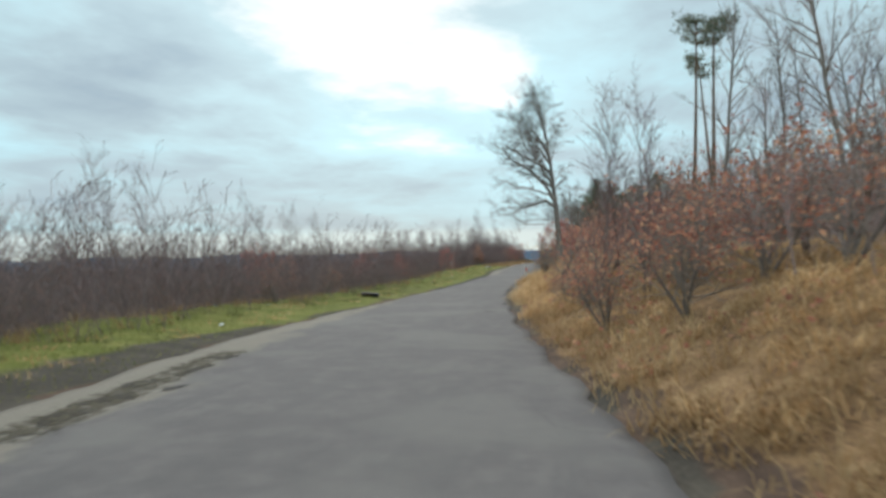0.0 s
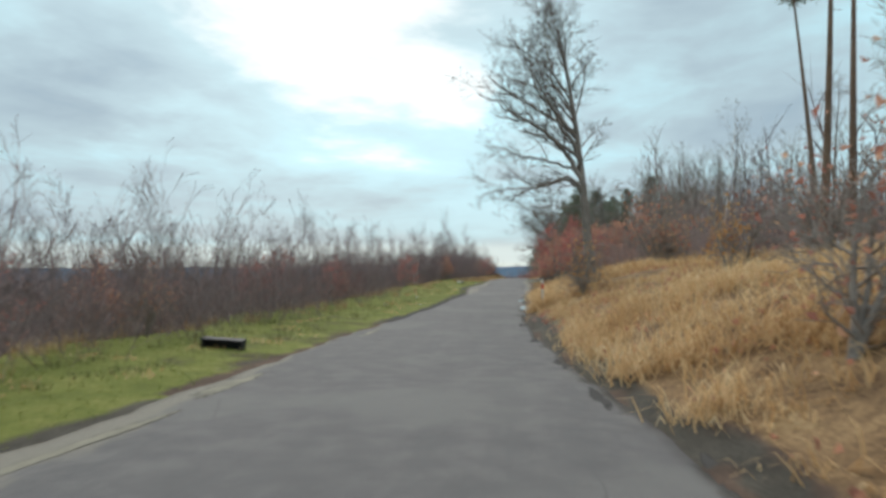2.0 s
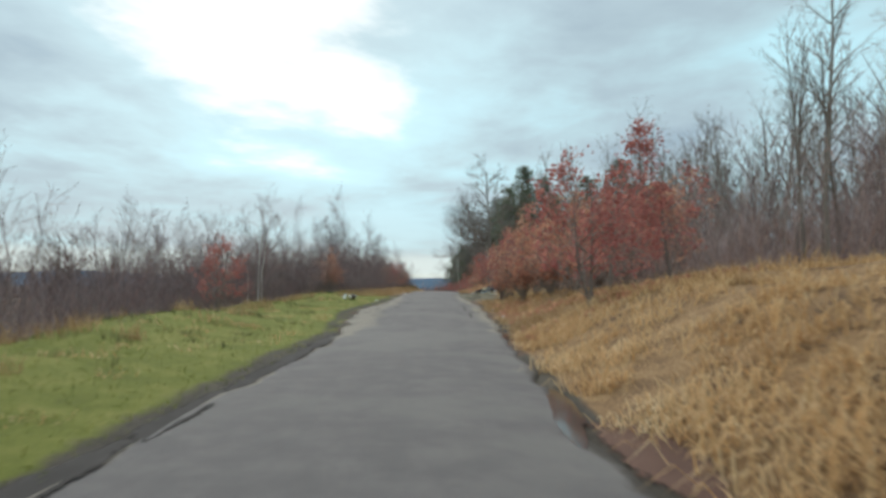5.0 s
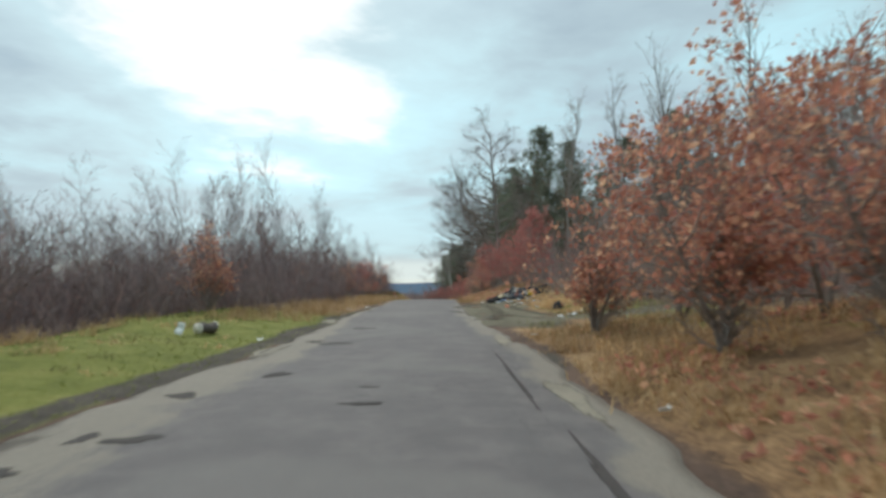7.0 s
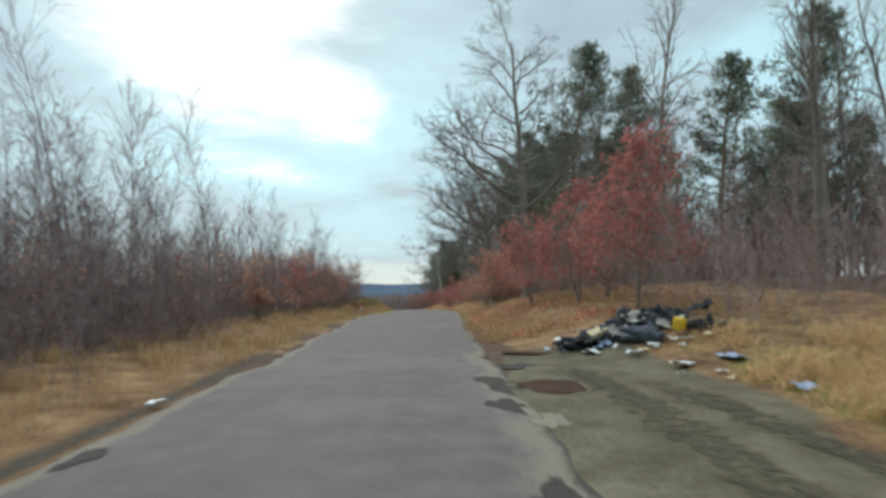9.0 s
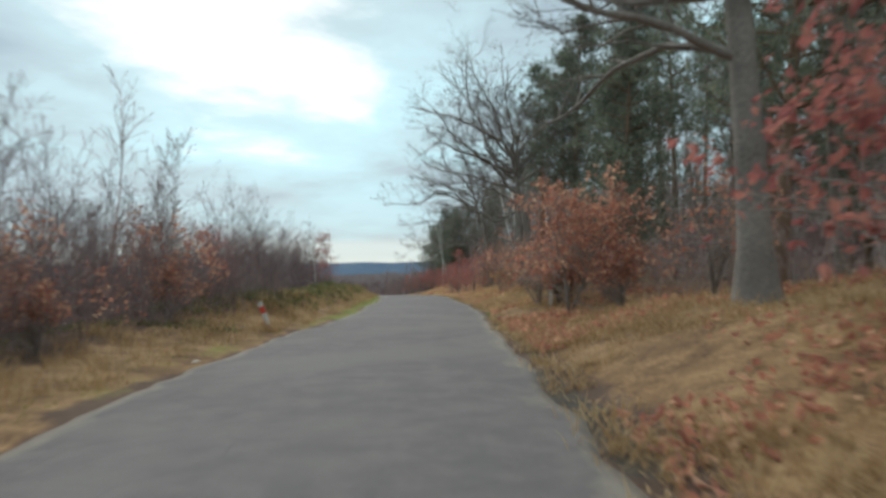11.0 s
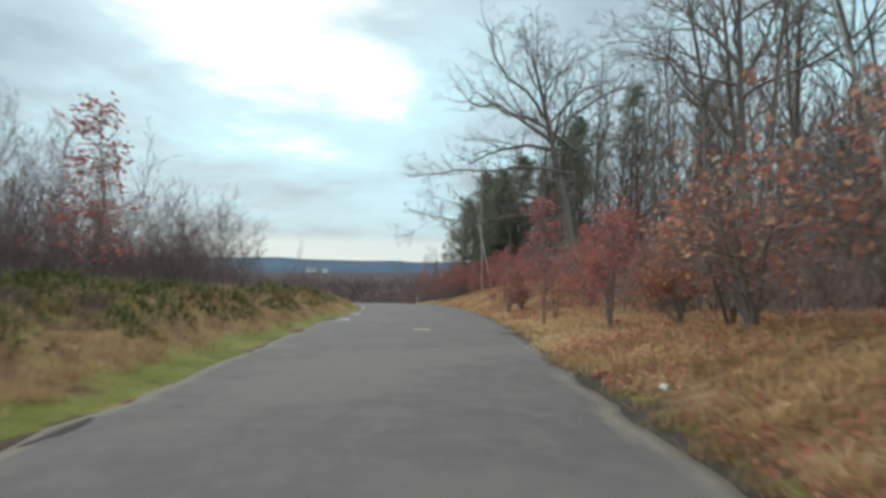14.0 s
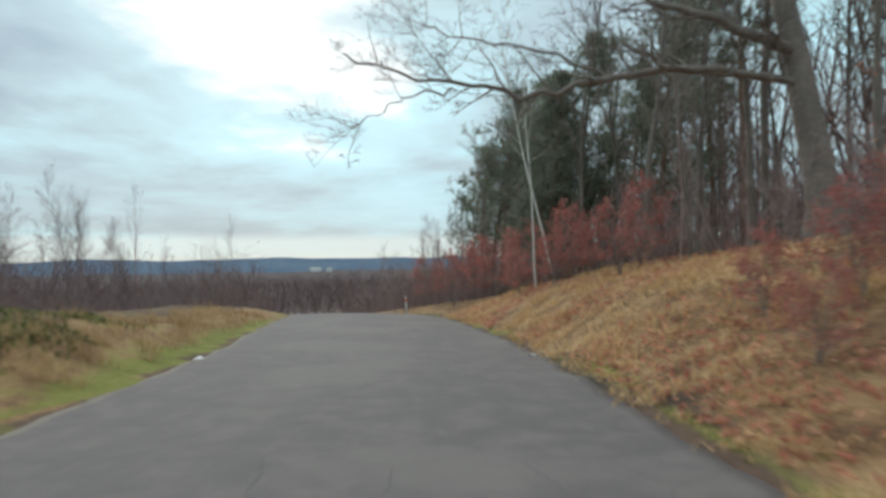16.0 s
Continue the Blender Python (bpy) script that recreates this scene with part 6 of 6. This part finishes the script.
def dump():
    """The heap of rubbish beside the lay-by."""
    rng = np.random.default_rng(77)

    def lay(name, bm, mat, x, y, lift, rot, label, category, smooth=True):
        ob = thing(name, pose(x, y, ground_z(x, y) + lift, *rot), label, category, "dumped rubbish")
        return part("body", bm, mat, ob, smooth=smooth)

    bags = ((4.2, 100.4, 0.56, 0.45, 0.36, "black_plastic"), (3.75, 100.5, 0.5, 0.4, 0.22, "slate_cloth"), (4.75, 101.0, 0.45, 0.4, 0.3, "black_plastic"), (3.0, 100.3, 0.42, 0.26, 0.15, "black_plastic"), (4.15, 99.9, 0.5, 0.34, 0.2, "slate_cloth"), (5.0, 101.2, 0.55, 0.24, 0.16, "black_plastic"), (5.35, 99.9, 0.5, 0.22, 0.14, "black_plastic"), (4.7, 92.2, 0.2, 0.17, 0.19, "black_plastic"), (9.5, 96.5, 0.6, 0.4, 0.25, "black_plastic"))
    for x, y, a, b, c, mt in bags:
        ob = lay("rubbish_bag", lump_bm(rng, a, b, c, 0.5, 4), M[mt], x, y, 0, (0, 0, rng.random() * 60 - 30), "lumpy black rubbish bag in a roadside heap" if mt == "black_plastic" else "dark grey bundle in a roadside heap", "bag")
        tie = lump_bm(rng, 0.07, 0.06, 0.09, 0.4, 2, False)
        part("knot", tie, M[mt], ob, m=pose(a * 0.3, 0, c * 1.2))
    lay("foam_slab", box_bm(0.66, 0.2, 0.1, 0.025, 3), M["cream_foam"], 3.52, 100.3, 0.2, (24, -22, 12), "cream foam slab propped on rubbish bags", "foam slab")
    for x, y, sx, sy, lift, rot in ((4.12, 100.2, 0.46, 0.32, 0.34, (28, -14, 20)), (3.8, 99.95, 0.5, 0.26, 0.16, (30, -6, -8)), (4.55, 99.9, 0.26, 0.2, 0.2, (34, 14, 0))):
        lay("cloth_heap", sheet_bm(rng, sx, sy, 0.1, 16), M["grey_cloth"], x, y, lift, rot, "crumpled pale grey cloth on the rubbish heap", "cloth")
    for x, y, sx, sy, lift, rot in ((4.9, 101.0, 0.95, 0.4, 0.12, (16, -14, 10)), (5.4, 100.6, 1.0, 0.36, 0.1, (10, -20, -6)), (3.2, 100.0, 0.6, 0.3, 0.05, (8, 0, 14))):
        lay("plastic_sheet", sheet_bm(rng, sx, sy, 0.16, 16), M["black_plastic"], x, y, lift, rot, "torn black plastic sheet beside the heap", "plastic sheet")
    can = thing("canister", pose(4.78, 99.7, ground_z(4.78, 99.7) + 0.12, 12, 0, 25), "yellow plastic canister lying in the rubbish", "canister", "dumped rubbish")
    jug = part("body", box_bm(0.22, 0.16, 0.24, 0.04, 3), M["yellow_plastic"], can)
    bm = bmesh.new()
    bmesh.ops.create_cone(bm, cap_ends=True, segments=12, radius1=0.035, radius2=0.035, depth=0.05)
    part("lid", bm, M["white_scrap"], jug, "white lid", pose(0.05, 0, 0.26))
    for x, y, s, tone in ((2.38, 100.3, 0.16, "white_scrap"), (2.78, 100.8, 0.26, "white_scrap"), (2.94, 100.2, 0.18, "white_scrap"), (3.3, 101.0, 0.2, "white_scrap"), (3.24, 100.2, 0.22, "blue_film"), (3.13, 99.4, 0.12, "white_scrap"), (3.66, 98.9, 0.28, "white_scrap"), (3.87, 99.05, 0.18, "cream_foam"), (4.1, 99.2, 0.2, "white_scrap"), (4.94, 100.4, 0.16, "cream_foam"), (3.42, 99.9, 0.24, "blue_film"), (3.55, 99.6, 0.14, "white_scrap"), (2.6, 100.0, 0.12, "blue_film"), (4.5, 98.9, 0.12, "white_scrap"), (4.0, 96.1, 0.16, "cream_foam")):
        lay("litter_scrap", sheet_bm(rng, s, s * (0.4 + 0.4 * rng.random()), 0.07), M[tone], x, y, 0.04, (12 * rng.random(), 0, rng.random() * 60 - 30), "crumpled pale blue film among rubbish" if tone == "blue_film" else "crumpled whitish scrap at the foot of a rubbish heap", "litter")
    for x, y, sx, sy, mt in ((3.05, 99.6, 0.3, 0.2, "white_scrap"), (2.7, 100.5, 0.16, 0.2, "white_scrap"), (3.35, 100.2, 0.35, 0.2, "white_scrap"), (3.25, 99.8, 0.2, 0.14, "blue_film"), (4.55, 99.5, 0.4, 0.1, "white_scrap"), (4.75, 99.2, 0.18, 0.15, "white_scrap"), (5.1, 99.2, 0.3, 0.12, "cream_foam"), (3.95, 97.6, 0.42, 0.26, "white_scrap"), (4.75, 97.6, 0.55, 0.3, "blue_film"), (4.2, 96.8, 0.16, 0.1, "white_scrap"), (4.9, 102.0, 0.2, 0.15, "white_scrap"), (3.6, 96.8, 0.1, 0.08, "white_scrap"),
                             (3.8, 87.2, 0.18, 0.14, "white_scrap"), (4.4, 88.2, 0.3, 0.15, "white_scrap"), (5.0, 89.3, 0.25, 0.12, "cream_foam"), (5.9, 93.0, 0.2, 0.14, "white_scrap"), (5.4, 94.2, 0.16, 0.12, "white_scrap"), (6.2, 90.0, 0.2, 0.2, "white_scrap"), (4.4, 95.2, 0.3, 0.2, "blue_film"), (4.0, 92.9, 0.15, 0.1, "white_scrap")):
        lay("litter_scrap", sheet_bm(rng, sx, sy), M[mt], x, y, 0.03, (0, 0, rng.random() * 180), "crumpled pale blue film among rubbish" if mt == "blue_film" else "crumpled whitish scrap of litter on the ground", "litter")
    for x, y, sx, sy, mt in ((-3.55, 17.4, 0.12, 0.1, "white_scrap"), (-6.2, 21.5, 0.14, 0.12, "blue_film"), (-5.4, 23.5, 0.1, 0.08, "white_scrap"), (-4.55, 46.1, 0.2, 0.16, "white_scrap"), (-3.65, 79.7, 0.16, 0.1, "white_scrap"), (-3.3, 47.5, 0.1, 0.08, "white_scrap"), (-4.4, 52.5, 0.12, 0.1, "white_scrap"), (-3.6, 92.6, 0.14, 0.1, "white_scrap"), (-3.1, 95.2, 0.3, 0.12, "white_scrap"), (-4.0, 126.0, 0.14, 0.1, "white_scrap"), (-4.1, 134.2, 0.12, 0.1, "white_scrap"), (-4.6, 176.5, 0.22, 0.1, "white_scrap"), (-4.6, 188.0, 0.16, 0.1, "white_scrap"), (1.9, 80.5, 0.14, 0.1, "white_scrap"), (3.4, 155.5, 0.12, 0.08, "white_scrap"), (1.95, 188.0, 0.16, 0.1, "white_scrap"), (-3.2, 120.5, 0.1, 0.08, "white_scrap"), (1.9, 73.0, 0.12, 0.08, "white_scrap"), (2.0, 69.6, 0.1, 0.08, "white_scrap"), (-5.2, 182.5, 0.14, 0.1, "white_scrap")):
        ob = thing("litter_scrap", pose(x, y, ground_z(x, y) + 0.05, 0, 0, rng.random() * 180), "small whitish scrap of litter in the verge grass", "litter", "litter on the verge")
        part("body", sheet_bm(rng, sx, sy, 0.05, 6), M[mt], ob)


dump()


def board(x, y):
    ob = thing("board", pose(x, y, road_z(x, y) + 0.004, 0, 0, 6), "pale flat board lying on the asphalt", "board")
    part("body", box_bm(0.46, 0.22, 0.009, 0.003), M["concrete"], ob)


board(0.1, 166.2)


def far_building(x, y, w):
    z = ground_z(x, y)
    root = thing("farm_building", pose(x, y, z, 0, 0, 8), "white farm building far off below the hills", "building", "far farm buildings")
    part("wall", box_bm(w, 14, 9, 0.0), M["far_wall"], root, smooth=False)
    bm = bmesh.new()
    v = [bm.verts.new(p) for p in ((-w / 2 - 1, -8, 9), (w / 2 + 1, -8, 9), (w / 2 + 1, 8, 9), (-w / 2 - 1, 8, 9), (-w / 2 - 1, 0, 14), (w / 2 + 1, 0, 14))]
    for f in ((0, 1, 5, 4), (2, 3, 4, 5), (0, 4, 3), (1, 2, 5), (3, 2, 1, 0)):
        bm.faces.new([v[i] for i in f])
    part("roof", bm, M["grey_cloth"], root, smooth=False)


far_building(-470, 2290, 34)
far_building(-425, 2300, 16)
